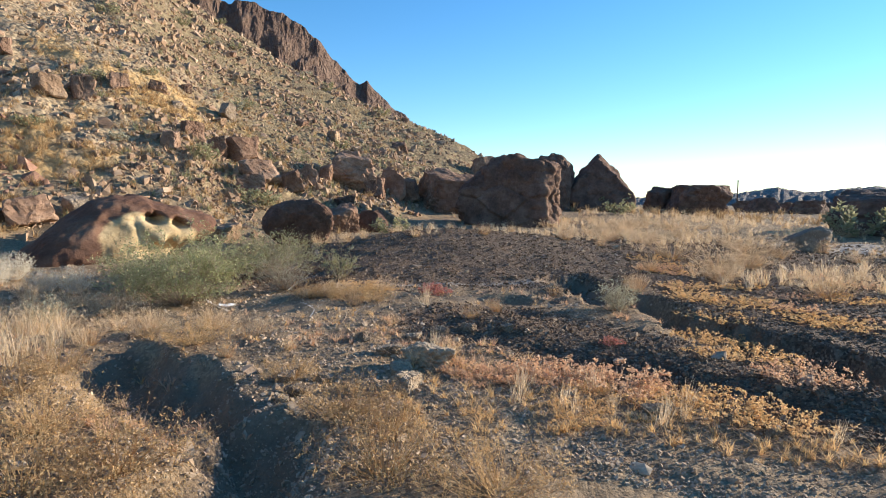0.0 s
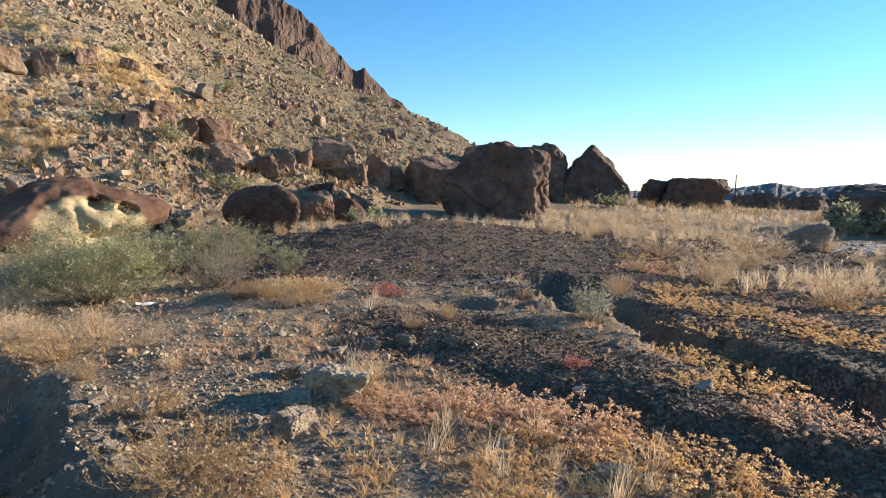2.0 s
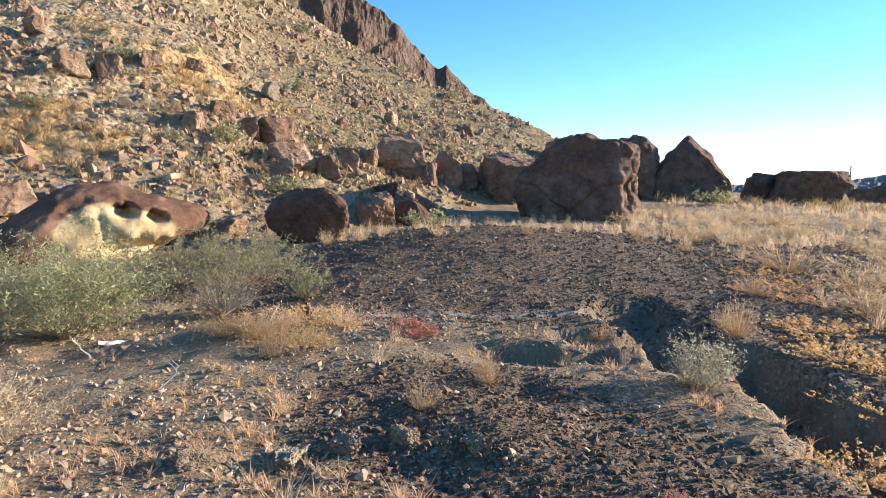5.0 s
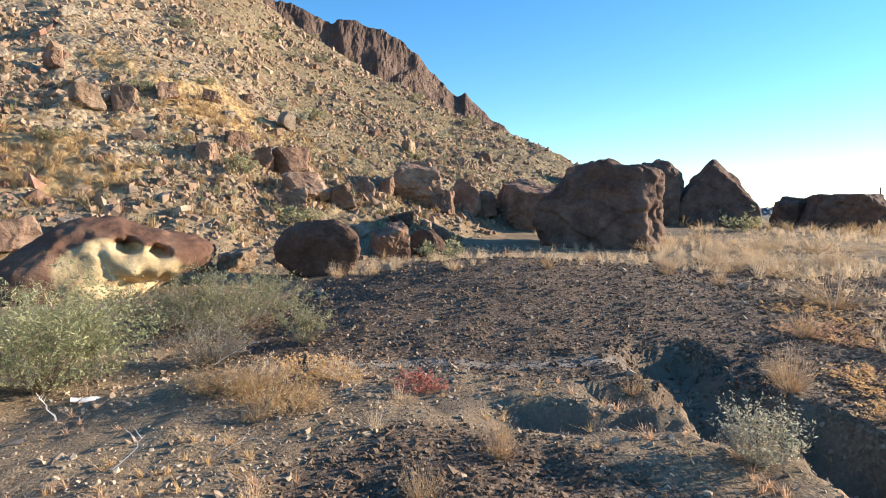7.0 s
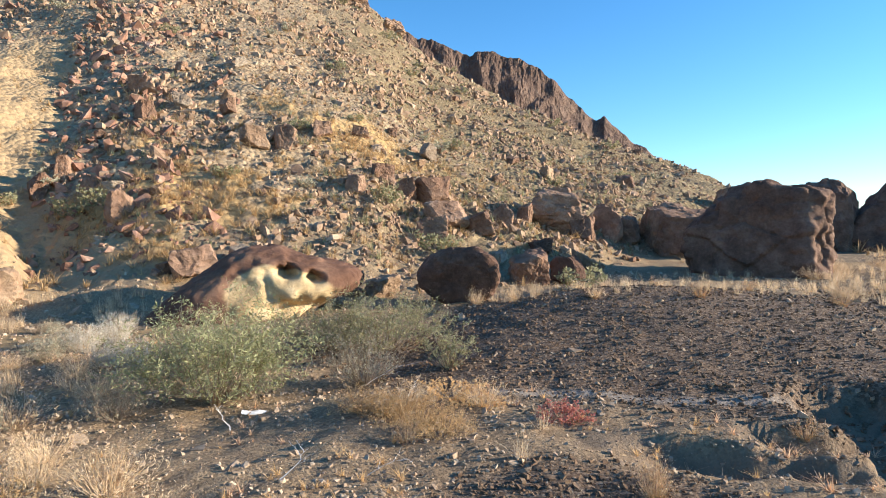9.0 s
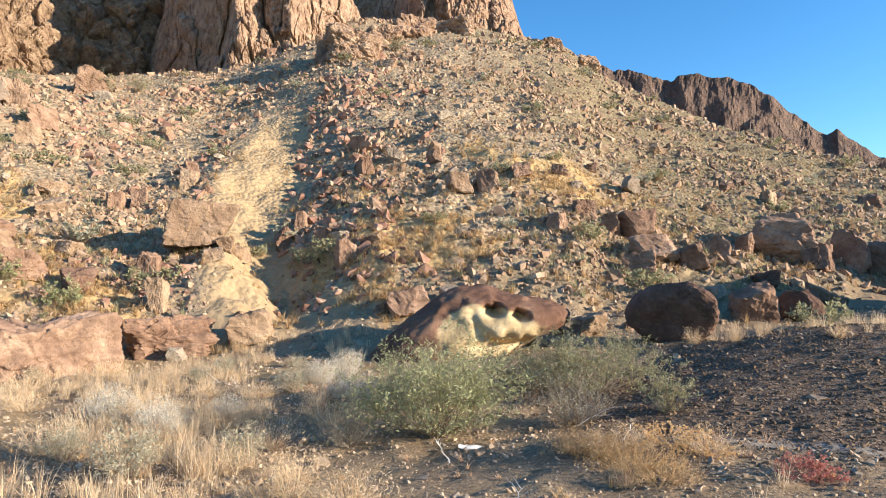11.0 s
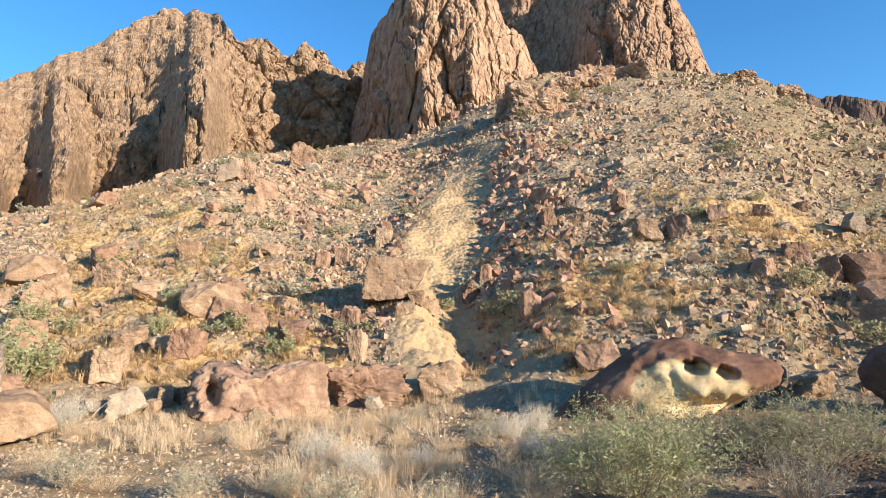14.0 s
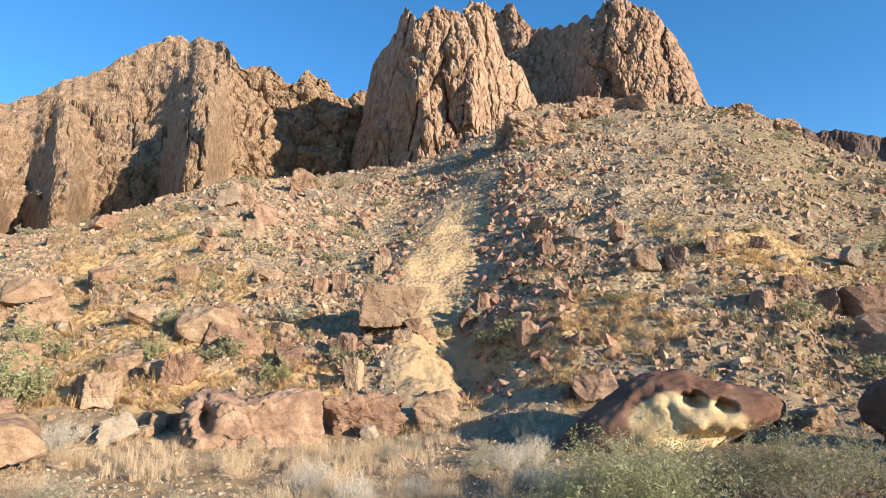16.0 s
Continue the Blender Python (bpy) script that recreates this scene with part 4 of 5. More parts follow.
at, d, rg = spots(1500, 40, 58, 18.5, 48, 123, tuple(HUB), keep=lambda x, y: smooth(-0.3, 0.8, chute_side(x, y)) * smooth(6, 3, chute_side(x, y)) * masks(x, y)[1])
scatter("washout_rubble", stone_shapes, at, stone_sizes(rg, d, 0.06, 0.0035, len(at)), RUBBLE, "red-brown blocks tumbled down the bed of the washout", "rubble", 124)


# ---- plants ----
def tubes(paths, radius):
    """Three-sided tapering stems along (n, k, 3) paths."""
    n, k, _ = paths.shape
    ring = np.array(((1, 0), (-0.5, 0.87), (-0.5, -0.87)))
    t = np.linspace(1, 0.25, k)[None, :, None] * np.asarray(radius).reshape(-1, 1, 1)
    v = np.repeat(paths[:, :, None, :], 3, 2).copy()
    v[..., 0] += ring[:, 0] * t
    v[..., 1] += ring[:, 1] * t
    i, j, s = np.meshgrid(np.arange(n), np.arange(k - 1), np.arange(3), indexing="ij")
    a, b = (i * k + j) * 3, (i * k + j + 1) * 3
    s2 = (s + 1) % 3
    return v.reshape(-1, 3), np.stack([a + s, a + s2, b + s2, b + s], -1).reshape(-1, 4)


def leaves(places, size, rg, slim=0.5, droop=0.0):
    """Small diamond leaves at the places given."""
    n = len(places)
    a = rg.normal(size=(n, 3))
    a[:, 2] = np.abs(a[:, 2]) * 0.8 - droop
    a /= np.linalg.norm(a, axis=1)[:, None]
    b = np.cross(a, rg.normal(size=(n, 3)))
    b /= np.linalg.norm(b, axis=1)[:, None] + 1e-9
    s = (size * rg.uniform(0.6, 1.4, n))[:, None]
    v = np.stack([places, places + a * s * 0.5 + b * s * slim * 0.5, places + a * s, places + a * s * 0.5 - b * s * slim * 0.5], 1)
    return v.reshape(-1, 3), np.arange(n * 4).reshape(-1, 4)


def stems_of(rg, n, height, width, k=6, spread=1.0, base=0.08, wiggle=0.05):
    ang = rg.uniform(0, 2 * np.pi, n)
    reach = width / 2 * np.sqrt(rg.uniform(0.02, 1, n)) * spread
    top = height * (1 - 0.45 * (reach / (width / 2)) ** 2) * rg.uniform(0.55, 1.12, n)
    t = np.linspace(0, 1, k)
    r = base * rg.uniform(0, 1, n)[:, None] * width + reach[:, None] * t[None] ** 0.85
    p = np.stack([np.cos(ang)[:, None] * r, np.sin(ang)[:, None] * r, top[:, None] * t[None] ** 1.1], -1)
    jit = rg.normal(0, wiggle * height, p.shape) * t[None, :, None]
    return p + jit


def shrub_meshes(name, seed, height, width, n_stems, n_leaves, leaf, stem_mat, leaf_mat, slim=0.5, low=0.35, thick=0.006, twigs=3, wiggle=0.05):
    rg = np.random.default_rng(seed)
    main = stems_of(rg, n_stems, height, width, 4, wiggle=wiggle)
    n, k, _ = main.shape
    pick, seg = np.repeat(np.arange(n), twigs), rg.integers(2, k, n * twigs)
    start = main[pick, seg]
    out = rg.normal(size=(len(pick), 3)) * np.array((1, 1, 0.5)) + np.array((0, 0, 0.8))
    out /= np.linalg.norm(out, axis=1)[:, None]
    length = rg.uniform(0.12, 0.32, len(pick)) * height
    t = np.linspace(0, 1, 2)
    twig = start[:, None, :] + out[:, None, :] * length[:, None, None] * t[None, :, None] + rg.normal(0, 0.012 * height, (len(pick), 2, 3)) * t[None, :, None]
    v1, f1 = tubes(main, np.full(n, thick))
    v2, f2 = tubes(twig, np.full(len(pick), thick * 0.5))
    stems = quick_mesh("branchwork", np.concatenate([v1, v2]), np.concatenate([f1, f2 + len(v1)]))
    stems.materials.append(stem_mat)
    lp, lt = rg.integers(0, len(pick), n_leaves), rg.uniform(0.1, 1.0, n_leaves)
    a = start[lp] + out[lp] * (length[lp] * lt)[:, None]
    half = n_leaves // 3
    mp, mt = rg.integers(0, n, half), rg.uniform(low, 1.0, half) * (k - 1)
    i0 = np.minimum(mt.astype(int), k - 2)
    fr = (mt - i0)[:, None]
    a[:half] = main[mp, i0] * (1 - fr) + main[mp, i0 + 1] * fr
    a += rg.normal(0, 0.02 * height, a.shape)
    a[:, 2] = np.maximum(a[:, 2], 0.01)
    lv, lf = leaves(a, leaf, rg, slim)
    fol = quick_mesh("foliage", lv, lf)
    fol.materials.append(leaf_mat)
    return stems, fol


def shrub(name, x, y, meshes, label, category="shrub", size=1.0, turn=0.0, group="", wide=1.0):
    base = new(name)
    base.matrix_world = pose(x, y, ground(x, y) - 0.02, 0, 0, turn) @ Matrix.Diagonal((size * wide, size * wide, size, 1))
    for key, me in zip(("branchwork", "foliage"), meshes):
        part(key, me, None, base)
    return tagged(base, label, category, group)


creosote = shrub_meshes("creosote", 401, 1.0, 2.0, 150, 12500, 0.05, TWIG, CREOSOTE, 0.24, 0.3, 0.006, 6, 0.085)
creosote_b = shrub_meshes("creosote", 402, 0.84, 2.0, 110, 8500, 0.045, TWIG, OLIVE, 0.26, 0.4, 0.007, 6, 0.1)
grey_bush = shrub_meshes("grey_bush", 403, 0.6, 1.0, 130, 1500, 0.030, TWIG, SAGE, 0.25, 0.3, 0.004, 5)
sage_bush = shrub_meshes("sage_bush", 404, 0.55, 0.75, 80, 2600, 0.034, TWIG, SAGE, 0.35, 0.2, 0.004, 5)
wand_bush = shrub_meshes("wand_bush", 405, 0.55, 0.6, 40, 1600, 0.045, TWIG, OLIVE, 0.2, 0.1, 0.006, 2, 0.02)
rust_herb = shrub_meshes("rust_herb", 406, 0.17, 0.85, 60, 3600, 0.0165, TWIG, RUST, 0.6, 0.1, 0.002, 3)
gold_herb = shrub_meshes("gold_herb", 407, 0.14, 0.9, 60, 3600, 0.0165, TWIG, GOLD, 0.6, 0.1, 0.002, 3)
rust_far = shrub_meshes("rust_herb", 416, 0.15, 0.9, 30, 1800, 0.02, TWIG, RUST, 0.6, 0.1, 0.004, 2)
gold_far = shrub_meshes("gold_herb", 417, 0.12, 0.95, 30, 1800, 0.02, TWIG, GOLD, 0.6, 0.1, 0.004, 2)
pink_herb = shrub_meshes("pink_herb", 408, 0.20, 0.5, 40, 2200, 0.018, TWIG, PINK, 0.6, 0.1, 0.003, 5)
brown_brush = shrub_meshes("brown_brush", 409, 0.32, 0.95, 120, 1700, 0.020, SLOPE_STRAW, SLOPE_STRAW, 0.4, 0.1, 0.003, 5, 0.09)
slope_bush = shrub_meshes("slope_bush", 410, 0.7, 1.3, 18, 520, 0.11, TWIG, OLIVE, 0.5, 0.2, 0.01, 3)
yellow_bush = shrub_meshes("slope_bush", 412, 0.8, 1.2, 24, 1100, 0.08, TWIG, CREOSOTE, 0.5, 0.2, 0.008, 4)
slope_bush_b = shrub_meshes("slope_bush", 411, 0.6, 1.1, 18, 480, 0.11, TWIG, SAGE, 0.4, 0.2, 0.01, 3)

shrub("creosote_bush", -4.04, 9.45, creosote, "green leafy creosote bush with many thin stems")
shrub("creosote_bush", -3.37, 12.34, creosote_b, "sprawling grey-green bush beside the gravel mound")
shrub("creosote_bush", -4.43, 12.23, creosote_b, "sprawling grey-green bush in front of the pale boulder", size=0.85, turn=120)
shrub("creosote_bush", -5.09, 10.56, creosote, "green leafy creosote bush with many thin stems", size=0.7, turn=70)
shrub("grey_bush", -2.71, 10.50, grey_bush, "leafless grey twiggy bush", size=1.0)
shrub("grey_bush", -4.65, 8.67, grey_bush, "leafless grey twiggy bush", size=0.75, turn=80)
shrub("wand_bush", -1.88, 11.12, wand_bush, "upright pale green wand-like plant")
shrub("sage_bush", 2.38, 8.3, sage_bush, "grey-green sage bush at the gully's head", size=0.72)
shrub("pink_herb", -0.15, 9.5, pink_herb, "low pinkish-red herb on the gravel", "herb")
shrub("pink_herb", 1.75, 6.3, pink_herb, "low pinkish-red herb on the gravel", "herb", size=0.5)
for x, y, s, w in ((1.05, 5.25, 1.0, 1.0), (1.45, 5.0, 1.1, 1.0), (0.75, 5.45, 0.7, 1.0), (3.0, 5.0, 0.9, 1.1), (0.55, 5.2, 0.6, 1)):
    shrub("rust_herb", x, y, rust_herb, "low rust-orange herb on the gravel", "herb", s, x * 90, "low herbs", w)
for x, y, s, w in ((1.75, 4.55, 0.8, 1.0), (2.05, 4.3, 0.9, 1.1), (2.35, 4.1, 0.8, 1.0), (1.15, 4.75, 0.7, 1), (3.1, 6.1, 1, 1.1), (3.5, 5.9, 0.8, 1), (0.95, 4.3, 0.6, 1.2), (3.0, 7.2, 0.8, 1.1)):
    shrub("gold_herb", x, y, gold_herb, "low golden-yellow herb on the gravel", "herb", s, x * 140, "low herbs", w)
for x, y, s in ((-0.7, 4.2, 0.9), (-0.35, 3.9, 0.7), (-0.3, 3.2, 0.9), (-1.8, 3.3, 1.0), (-2.2, 3.1, 1.1), (-2.6, 3.9, 1.0), (-1.6, 2.8, 0.8), (-3.3, 5.2, 0.7), (0.3, 3.0, 0.9), (-3.2, 4.6, 0.9), (-2.5, 6.1, 0.9), (-2.0, 9.2, 0.8), (-1.3, 5.1, 0.6)):
    shrub("brown_brush", x, y, brown_brush, "tangled dry brown brush on the ground", "shrub", s, x * 77, "dry brush")

rg = np.random.default_rng(9)
for k in range(120):
    az = rg.uniform(3, 104)
    foot, crest = np.interp(az, HILL_AZ, HILL_FOOT), np.interp(az, HILL_AZ, HILL_CREST)
    d = foot + (crest - foot) * rg.uniform(0.05, 1) ** 1.1
    x, y = bearing(az, d)
    shrub("slope_bush", x, y, (slope_bush, slope_bush_b)[k % 3 == 0], ("olive-green", "grey-green")[k % 3 == 0] + " desert bush growing on the hillside", "shrub", rg.uniform(0.6, 1.3), rg.uniform(0, 360), "bushes on the hillside")
for az, d, s in ((91.7, 20, 1.6), (91.3, 26, 1.1), (89, 24.5, 0.9), (82, 22.6, 0.9), (72, 20, 0.9), (81, 25, 0.8), (77.5, 30, 0.8), (76, 21.5, 0.8), (86, 34, 0.9), (93, 22, 1.3)):
    x, y = bearing(az, d)
    shrub("slope_bush", x, y, yellow_bush, "yellow-green bush among the boulders on the hillside", "shrub", s, az * 30, "bushes on the hillside")
for x, y, s in ((15.6, 23.2, 1.9), (17.5, 22.6, 1.6), (10.5, 38.5, 1.5), (-1.6, 19.5, 0.9), (9.5, 33.5, 1.2)):
    shrub("plain_bush", x, y, slope_bush, "dark green bush on the grassy plain", "shrub", s, x * 50)


def tuft_shape(seed, blades, height, spread, width):
    rg = np.random.default_rng(seed)
    ang, lean = rg.uniform(0, 2 * np.pi, blades), np.abs(rg.normal(0, spread, blades))
    h = height * rg.uniform(0.5, 1.1, blades)
    root = rg.normal(0, 0.10, (blades, 2)) * height
    side = np.stack([-np.sin(ang), np.cos(ang)], 1) * width
    vs = []
    for t, wd in ((0, 1.0), (0.55, 0.8), (1.0, 0.15)):
        c = root + np.stack([np.cos(ang), np.sin(ang)], 1) * (lean * h * t ** 1.5)[:, None]
        z = h * t * np.cos(np.minimum(lean, 1.2) * 0.5)
        for s in (-1, 1):
            vs.append(np.concatenate([c + s * wd * side, z[:, None]], 1))
    v = np.stack(vs, 1).reshape(-1, 3)
    b = np.arange(blades)[:, None] * 6
    f = np.concatenate([b + np.array((0, 1, 3, 2)), b + np.array((2, 3, 5, 4))])
    return v, f


tufts = [tuft_shape(500 + k, 34, 1.0, 0.6, 0.007) for k in range(4)]
low_tufts = [tuft_shape(560 + k, 16, 1.0, 1.3, 0.03) for k in range(4)]
tiny_tufts = [tuft_shape(540 + k, 14, 1.0, 0.8, 0.03) for k in range(4)]
coarse_tufts = [tuft_shape(520 + k, 30, 1.0, 0.85, 0.015) for k in range(4)]


def patchy(seed, scale, lo, hi, where):
    def keep(x, y):
        n = fbm(np.stack([x, y, np.zeros_like(x)], 1) * scale, 3, seed)
        return smooth(lo, hi, n) * where(x, y)
    return keep


def tuft_sizes(rg, n, lo, hi):
    s = rg.uniform(lo, hi, n)
    return np.stack([s * 1.1, s * 1.1, s], 1)


def grass(name, n, az0, az1, d0, d1, seed, shapes, lo, hi, material, label, keep, centre=(0.5, 1.5)):
    at, d, rg = spots(n, az0, az1, d0, d1, seed, centre, keep)
    scatter(name, shapes, at, tuft_sizes(rg, len(at), lo, hi), material, label, "grass", seed + 1, 0.12, True)


def right_plain(x, y):
    return smooth(2.0, 5.0, x - 0.02 * y + 3.0 * smooth(17, 24, y) - 1.6 * (1 - smooth(17, 24, y))) * smooth(8, 12, y) * (1 - 0.6 * masks(x, y)[0]) * (1 - masks(x, y)[4])


def bare_soil(x, y):
    return off_hill(x, y) * (1 - masks(x, y)[0])


def left_flat(x, y):
    return smooth(-3, -6, x) * off_hill(x, y)


grass("plain_grass", 5600, -55, 5, 9, 70, 21, coarse_tufts, 0.16, 0.36, STRAW, "pale dry straw grass covering the plain", patchy(61, 0.35, 0.0, 0.35, right_plain))
grass("foreground_grass", 420, -45, 100, 2.6, 14, 23, tufts, 0.10, 0.26, STRAW, "small pale dry grass tufts on the gravel", patchy(62, 0.6, -0.1, 0.4, bare_soil))
grass("mound_grass", 300, -25, 25, 12, 24, 25, tufts, 0.14, 0.32, STRAW, "pale dry grass tufts on top of the mound", lambda x, y: smooth(14.5, 18, y) * off_hill(x, y))
grass("flat_grass", 6500, 40, 112, 4, 18, 27, tufts, 0.10, 0.36, STRAW, "dry yellow grass at the foot of the hill", patchy(63, 0.7, -0.3, 0.3, left_flat))
grass("slope_grass", 16000, 3, 104, 16, 60, 29, low_tufts, 0.14, 0.36, SLOPE_STRAW, "orange dry grass patches on the hillside", lambda x, y: masks(x, y)[1] * (0.10 + 3 * masks(x, y)[2]), tuple(HUB))
grass("golden_herbs", 2600, -50, 70, 2.4, 13, 131, low_tufts, 0.03, 0.09, GOLD, "low golden herbs dotted over the gravel", patchy(67, 0.8, 0.0, 0.4, bare_soil))
grass("ground_herbs", 3200, -50, 60, 3, 14, 31, low_tufts, 0.04, 0.10, RUST, "low rusty herbs dotted over the gravel", patchy(64, 0.9, 0.05, 0.5, bare_soil))

grass("slope_brush", 4200, 3, 104, 17, 80, 33, tiny_tufts, 0.12, 0.36, BROWN, "small dry brown brush dotted over the hillside", lambda x, y: scree_here(x, y), tuple(HUB))
grass("slope_sage", 3600, 3, 104, 17, 80, 35, tiny_tufts, 0.15, 0.4, OLIVE, "small olive-green brush dotted over the hillside", lambda x, y: scree_here(x, y), tuple(HUB))

grass("far_brush", 900, -48, -8, 34, 240, 37, low_tufts, 0.3, 0.8, BROWN, "brown low brush dotted over the distant plain", patchy(66, 0.1, -0.3, 0.3, off_hill))
straw_bush = shrub_meshes("straw_bush", 413, 0.5, 1.1, 100, 800, 0.055, STRAW, STRAW, 0.12, 0.2, 0.0045, 1, 0.06)
rg = np.random.default_rng(77)
for k in range(64):
    az, d = rg.uniform(-46, -8), rg.uniform(7.5, 26)
    x, y = bearing(az, d)
    if right_plain(np.array([x]), np.array([y]))[0] > 0.12:
        shrub("straw_bush", x, y, straw_bush, "rounded clump of dry straw-coloured brush on the plain", "shrub", rg.uniform(0.6, 1.3), rg.uniform(0, 360), "straw clumps on the plain", rg.uniform(0.9, 1.5))
for k in range(52):
    az, d = rg.uniform(48, 100), rg.uniform(6, 15)
    x, y = bearing(az, d)
    shrub("straw_bush" if k % 3 else "sage_bush", x, y, straw_bush if k % 3 else sage_bush, ("dry straw-coloured brush" if k % 3 else "pale grey sage bush") + " on the flat below the hill", "shrub", rg.uniform(0.45, 0.9), rg.uniform(0, 360), "brush on the flat", rg.uniform(0.8, 1.2))

for x, y, s in ((-3.3, 6.7, 0.6), (-2.6, 6.9, 0.6), (-3.9, 7.4, 0.6), (-2.0, 6.5, 0.5), (-4.6, 7.0, 0.7), (-5.2, 8.0, 0.7), (-0.9, 9.6, 0.5), (-1.6, 9.3, 0.6), (-5.6, 9.2, 0.7)):
    shrub("straw_bush", x, y, straw_bush, "dry straw-coloured brush on the gravel", "shrub", s, x * 73 % 360, "brush on the flat", 1.1)
for x, y, s in ((-1.35, 8.95, 0.9), (-1.75, 9.15, 0.8), (-1.0, 8.7, 0.7)):
    shrub("brown_brush", x, y, brown_brush, "tangled dry brown brush on the ground", "shrub", s, x * 77, "dry brush")

# ---- foreground rocks and dead wood ----
near_meshes = [rock_mesh("near_rock", 5, 600 + k, (1, 0.75, 0.6), count=2, rough=0.16, lo=0.34, hi=0.62) for k in range(4)]
for me in near_meshes:
    me.materials.append(NEAR_ROCK)
for k, (x, y, s) in enumerate(((-0.15, 5.5, 0.5), (-0.28, 4.9, 0.3), (-0.76, 4.9, 0.2), (-0.34, 5.3, 0.24), (-1.28, 5.05, 0.2), (-0.02, 6.75, 0.22), (-0.79, 6.4, 0.2), (0.72, 6.8, 0.16), (1.55, 4.3, 0.2), (2.2, 4.0, 0.14), (-1.0, 5.1, 0.16), (-0.55, 5.9, 0.3), (-0.3, 6.6, 0.25), (0.3, 6.9, 0.2), (-1.95, 3.9, 0.16), (-1.2, 4.5, 0.15), (-1.15, 4.75, 0.2), (-1.7, 5.0, 0.14))):
    ob = new("near_rock", near_meshes[k % 4])
    ob.matrix_world = pose(x, y, ground(x, y) - 0.2 * s, 8 * (k % 3) - 8, 6, k * 67) @ Matrix.Diagonal((s, s, s, 1))
    tagged(ob, "rough grey-brown rock embedded in the gravel", "rock", "rocks in the foreground")

def tuft_thing(x, y, s, meshes, name, label):
    shrub(name, x, y, meshes, label, "grass", s, x * 311 % 360, "single grass clumps")


clump = shrub_meshes("grass_clump", 414, 0.42, 0.5, 110, 200, 0.03, STRAW, STRAW, 0.2, 0.3, 0.003, 1, 0.03)
pale_sage = shrub_meshes("pale_sage", 415, 0.55, 0.7, 110, 2600, 0.03, DEADWOOD, PALE, 0.35, 0.2, 0.004, 5)
for x, y, s in ((0.34, 7.28, 0.55), (0.71, 8.14, 0.6), (3.21, 10.1, 1.0), (4.15, 12.3, 1.0), (1.78, 9.85, 0.5), (0.69, 8.4, 0.45), (3.25, 10.4, 0.7), (-0.68, 15.0, 0.7), (1.03, 15.3, 0.8), (3.3, 16.5, 0.9), (3.99, 15.6, 0.8), (-2.58, 16.5, 0.9), (-3.4, 16.6, 0.9), (-2.2, 17.0, 0.8), (-1.4, 17.2, 0.7), (0.2, 16.8, 0.6), (1.9, 17.3, 0.8),
                (-1.2, 8.5, 0.5), (-0.6, 7.2, 0.4), (0.1, 5.9, 0.5), (-3.28, 6.9, 0.8), (-2.7, 7.0, 0.8), (-3.6, 6.2, 0.8), (-2.0, 5.6, 0.5), (-1.5, 5.9, 0.4), (-6.2, 7.0, 1.0), (-5.6, 6.4, 0.9)):
    tuft_thing(x, y, s, clump, "grass_clump", "clump of pale dry grass standing on the gravel")
for x, y, s in ((-6.13, 10.2, 0.8), (-6.7, 10.25, 0.7), (-7.0, 7.5, 0.8), (-8.05, 11.5, 0.9), (-8.0, 10.9, 0.8), (-6.4, 7.3, 0.7), (-7.0, 8.5, 0.6), (-8.0, 7.3, 0.9), (-15.0, 4.4, 1.1), (-5.3, 11.6, 0.7)):
    shrub("pale_sage", x, y, pale_sage, "pale silvery sage bush on the flat", "shrub", s, x * 57 % 360, "pale sage bushes")
for x, y, s, w in ((3.85, 9.3, 0.9, 1.1), (3.7, 8.2, 0.9, 1.2), (4.6, 9.0, 0.9, 1.1), (4.2, 10.6, 0.9, 1.3), (2.6, 5.85, 0.6, 1.1), (5.0, 7.6, 0.9, 1.2), (-1.0, 9.6, 0.7, 1.0), (-1.4, 9.9, 1.0, 1.0)):
    shrub("gold_herb", x, y, gold_herb, "low golden-yellow herb on the gravel", "herb", s, x * 140, "low herbs", w)
for k in range(22):
    x, y = rg.uniform(3.6, 7.5), rg.uniform(6.5, 14)
    shrub("gold_herb" if k % 2 else "rust_herb", x, y, gold_far if k % 2 else rust_far, ("low golden-yellow" if k % 2 else "low rust-orange") + " herb on the gravel", "herb", rg.uniform(0.6, 1.0), x * 90, "low herbs", 1.3)
for k in range(22):
    x, y = 0.1 + 0.09 * k + rg.normal(0, 0.12), 5.35 - 0.02 * k + rg.normal(0, 0.14)
    shrub("rust_herb", x, y, rust_herb, "low rust-orange herb on the gravel", "herb", rg.uniform(0.3, 0.6), x * 90, "low herbs", 1.1)

for k in range(26):
    az, d = rg.uniform(52, 96), rg.uniform(11.5, 16)
    x, y = bearing(az, d)
    s = rg.uniform(0.14, 0.42)
    ob = new("near_rock", near_meshes[k % 4])
    ob.matrix_world = pose(x, y, ground(x, y) - 0.2 * s, 8 * (k % 3) - 8, 6, k * 41) @ Matrix.Diagonal((s, s, s * 0.8, 1))
    tagged(ob, "pale angular rock among dry grass at the hill's foot", "rock", "rocks at the hill's foot")
for az, d, s in ((76.5, 56, 3.2), (75.2, 58, 2.6), (69.5, 62, 3.2), (66.8, 63, 2.8), (44.5, 60, 2.4)):
    x, y = bearing(az, d)
    shrub("spiky_shrub", x, y, wand_bush, "tall spiky desert shrub below the cliff", "shrub", s, az * 40, "spiky shrubs", 1.3)

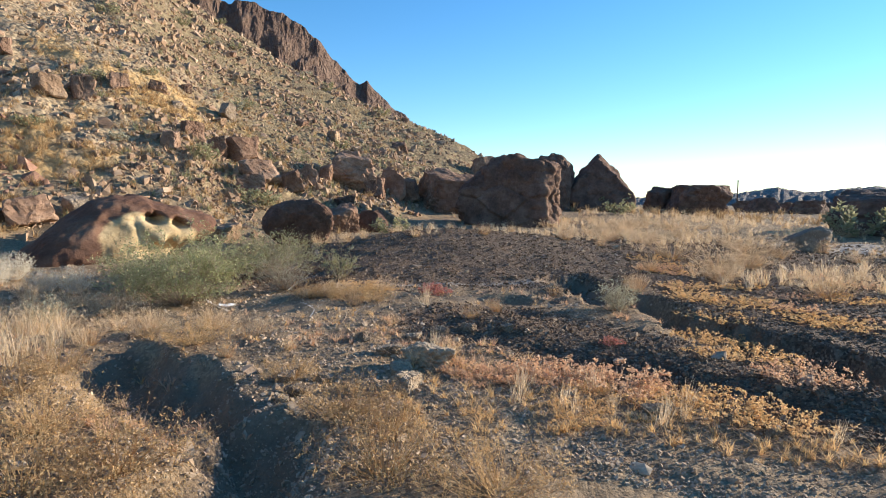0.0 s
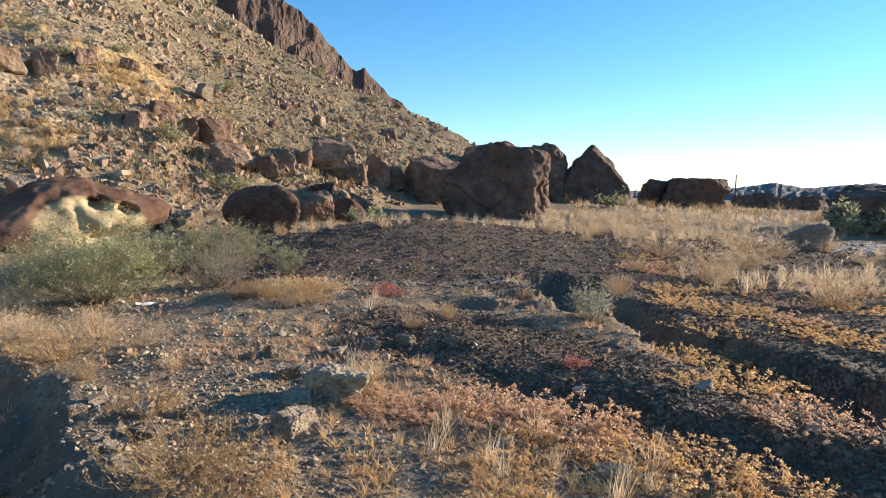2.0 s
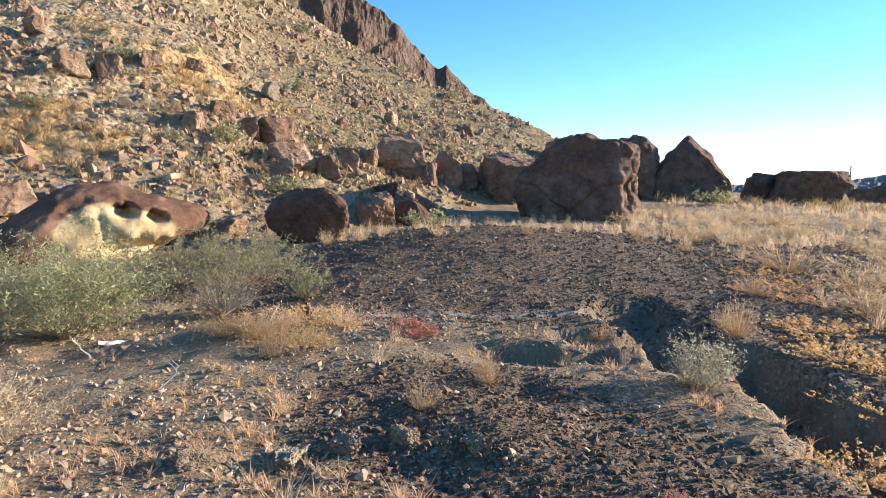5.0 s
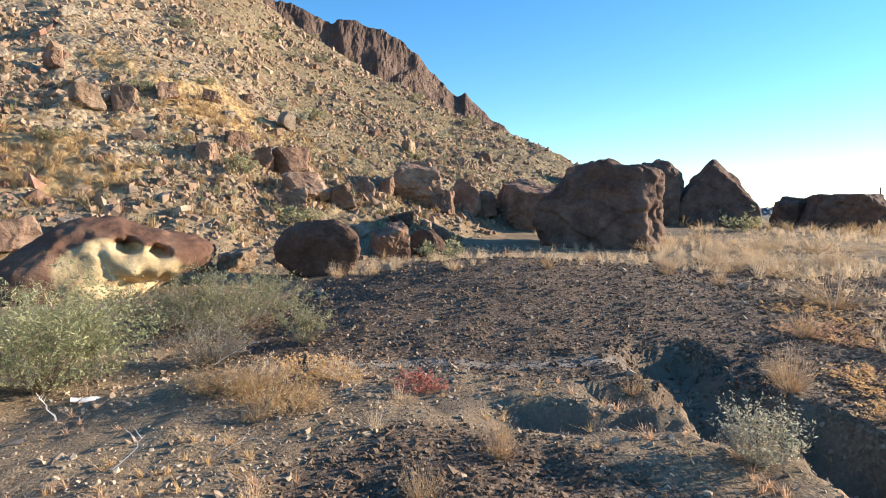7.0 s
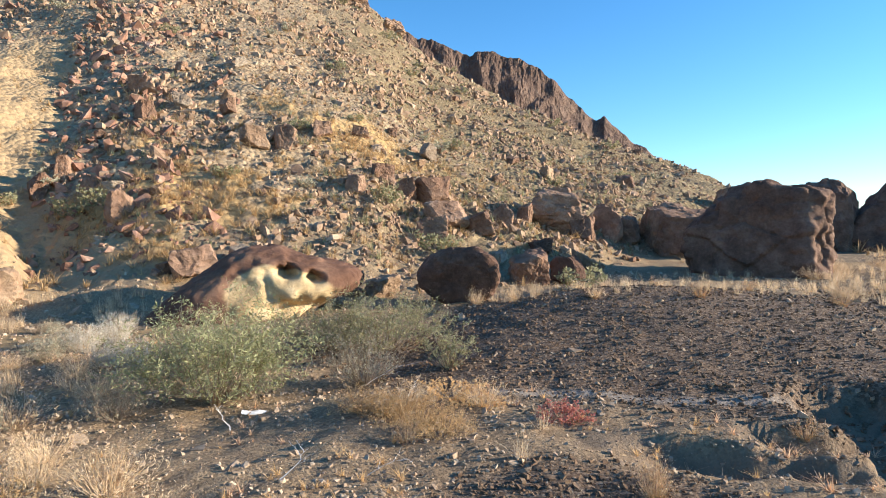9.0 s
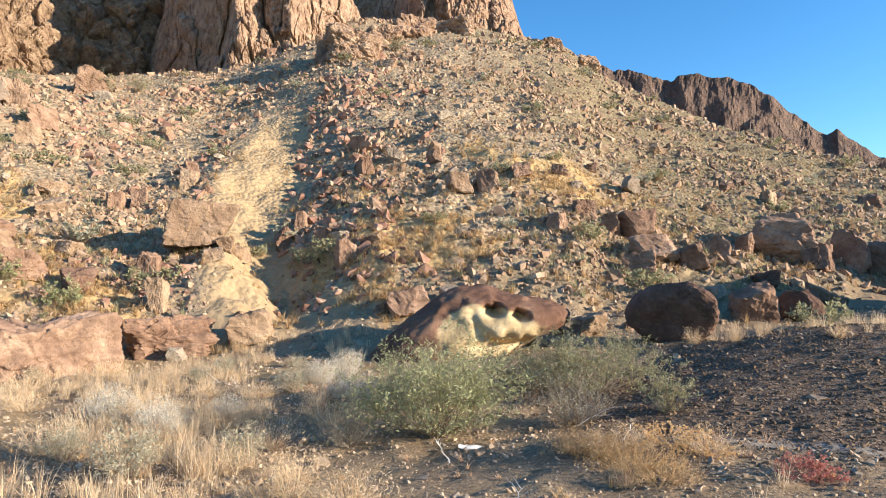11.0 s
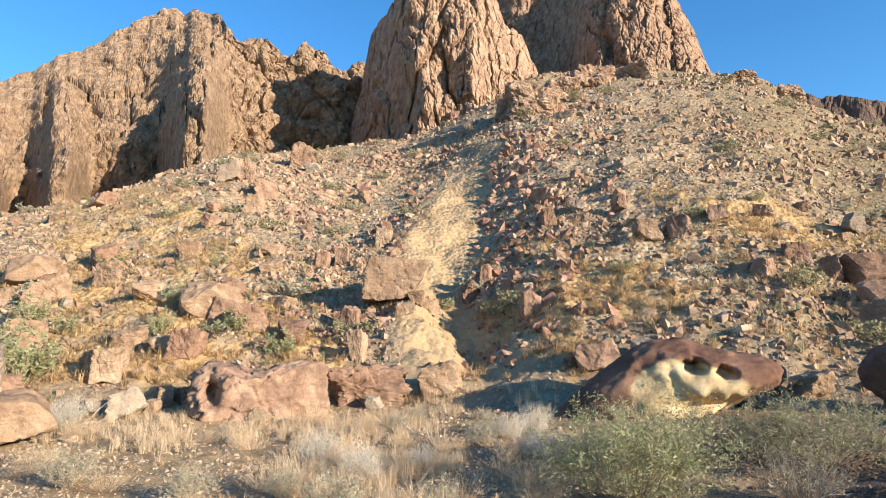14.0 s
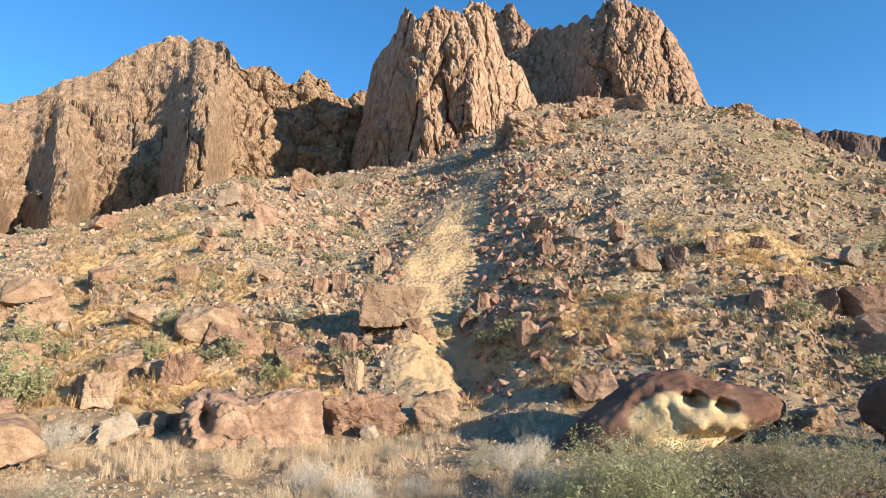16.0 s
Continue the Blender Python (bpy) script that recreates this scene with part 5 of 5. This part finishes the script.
pole = new("utility_pole")
px, py = -math.sin(radians(-25.4)) * 170, math.cos(radians(-25.4)) * 170
pole.matrix_world = pose(px, py, ground(px, py))
bm = bmesh.new()
bmesh.ops.create_cone(bm, cap_ends=True, segments=8, radius1=0.2, radius2=0.13, depth=7.0, matrix=Matrix.Translation((0, 0, 3.5)))
me = bpy.data.meshes.new("mast")
bm.to_mesh(me), bm.free()
part("mast", me, DARK_ROCK, pole)
tagged(pole, "thin dark wooden utility pole on the horizon", "pole")


def dead_branch(x, y, length, seed, turn, lift=0.3):
    """A bleached, forked branch lying on the ground."""
    rg = np.random.default_rng(seed)
    t = np.linspace(0, 1, 8)
    main = np.stack([t * length, 0.06 * length * np.cumsum(rg.normal(0, 0.5, 8)), 0.02 + lift * length * t * (1 - 0.4 * t)], 1)
    paths = [main]
    for k in range(4):
        a = rg.integers(2, 7)
        way = np.array((rg.uniform(0.3, 1), rg.normal(0, 0.7), rg.uniform(0, 0.7)))
        paths.append(main[a] + way * length * 0.35 * t[:, None] + rg.normal(0, 0.008, (8, 3)) * t[:, None])
    v, f = tubes(np.array(paths), np.array([0.014, 0.008, 0.008, 0.007, 0.007]) * min(1.0, length / 0.8))
    ob = part("dead_branch", quick_mesh("dead_branch", v, f), DEADWOOD)
    ob.matrix_world = pose(x, y, ground(x, y), 0, 0, turn)
    tagged(ob, "bleached forked dead branch lying on the gravel", "branch", "dead branches")


for k, (x, y, s, a) in enumerate(((-1.11, 7.7, 0.3, 60), (-2.1, 9.2, 0.6, 20), (-3.0, 8.5, 0.5, 150), (-2.6, 10.3, 0.7, 80), (-14.6, 4.6, 1.7, 120), (-14.2, 5.0, 1.3, 40), (-8.5, 9.8, 0.9, 200), (-1.6, 7.4, 0.4, 100))):
    dead_branch(x, y, s, 800 + k, a, 0.7 if k in (4, 5) else 0.3)
bm = bmesh.new()
bmesh.ops.create_grid(bm, x_segments=6, y_segments=3, size=0.5)
for q in bm.verts:
    q.co = (q.co.x * 0.26, q.co.y * 0.06, 0.03 + 0.006 * math.sin(q.co.x * 9) + 0.015 * math.cos(q.co.y * 7))
bmesh.ops.solidify(bm, geom=bm.faces[:], thickness=0.012)
me = bpy.data.meshes.new("scrap")
bm.to_mesh(me), bm.free()
scrap_mat, nt, b = nodes_of("white_scrap")
n = tex(nt, "noise", 20, place_of(nt), 4)
nt.links.new(ramp(nt, n.outputs[0], [(0.3, (0.55, 0.52, 0.48)), (0.6, (0.82, 0.80, 0.77))]), b.inputs["Base Color"])
ob = part("scrap", me, scrap_mat)
ob.matrix_world = pose(-3.2, 9.1, ground(-3.2, 9.1), 0, 4, 35)
tagged(ob, "weathered white scrap of board lying on the soil", "scrap")
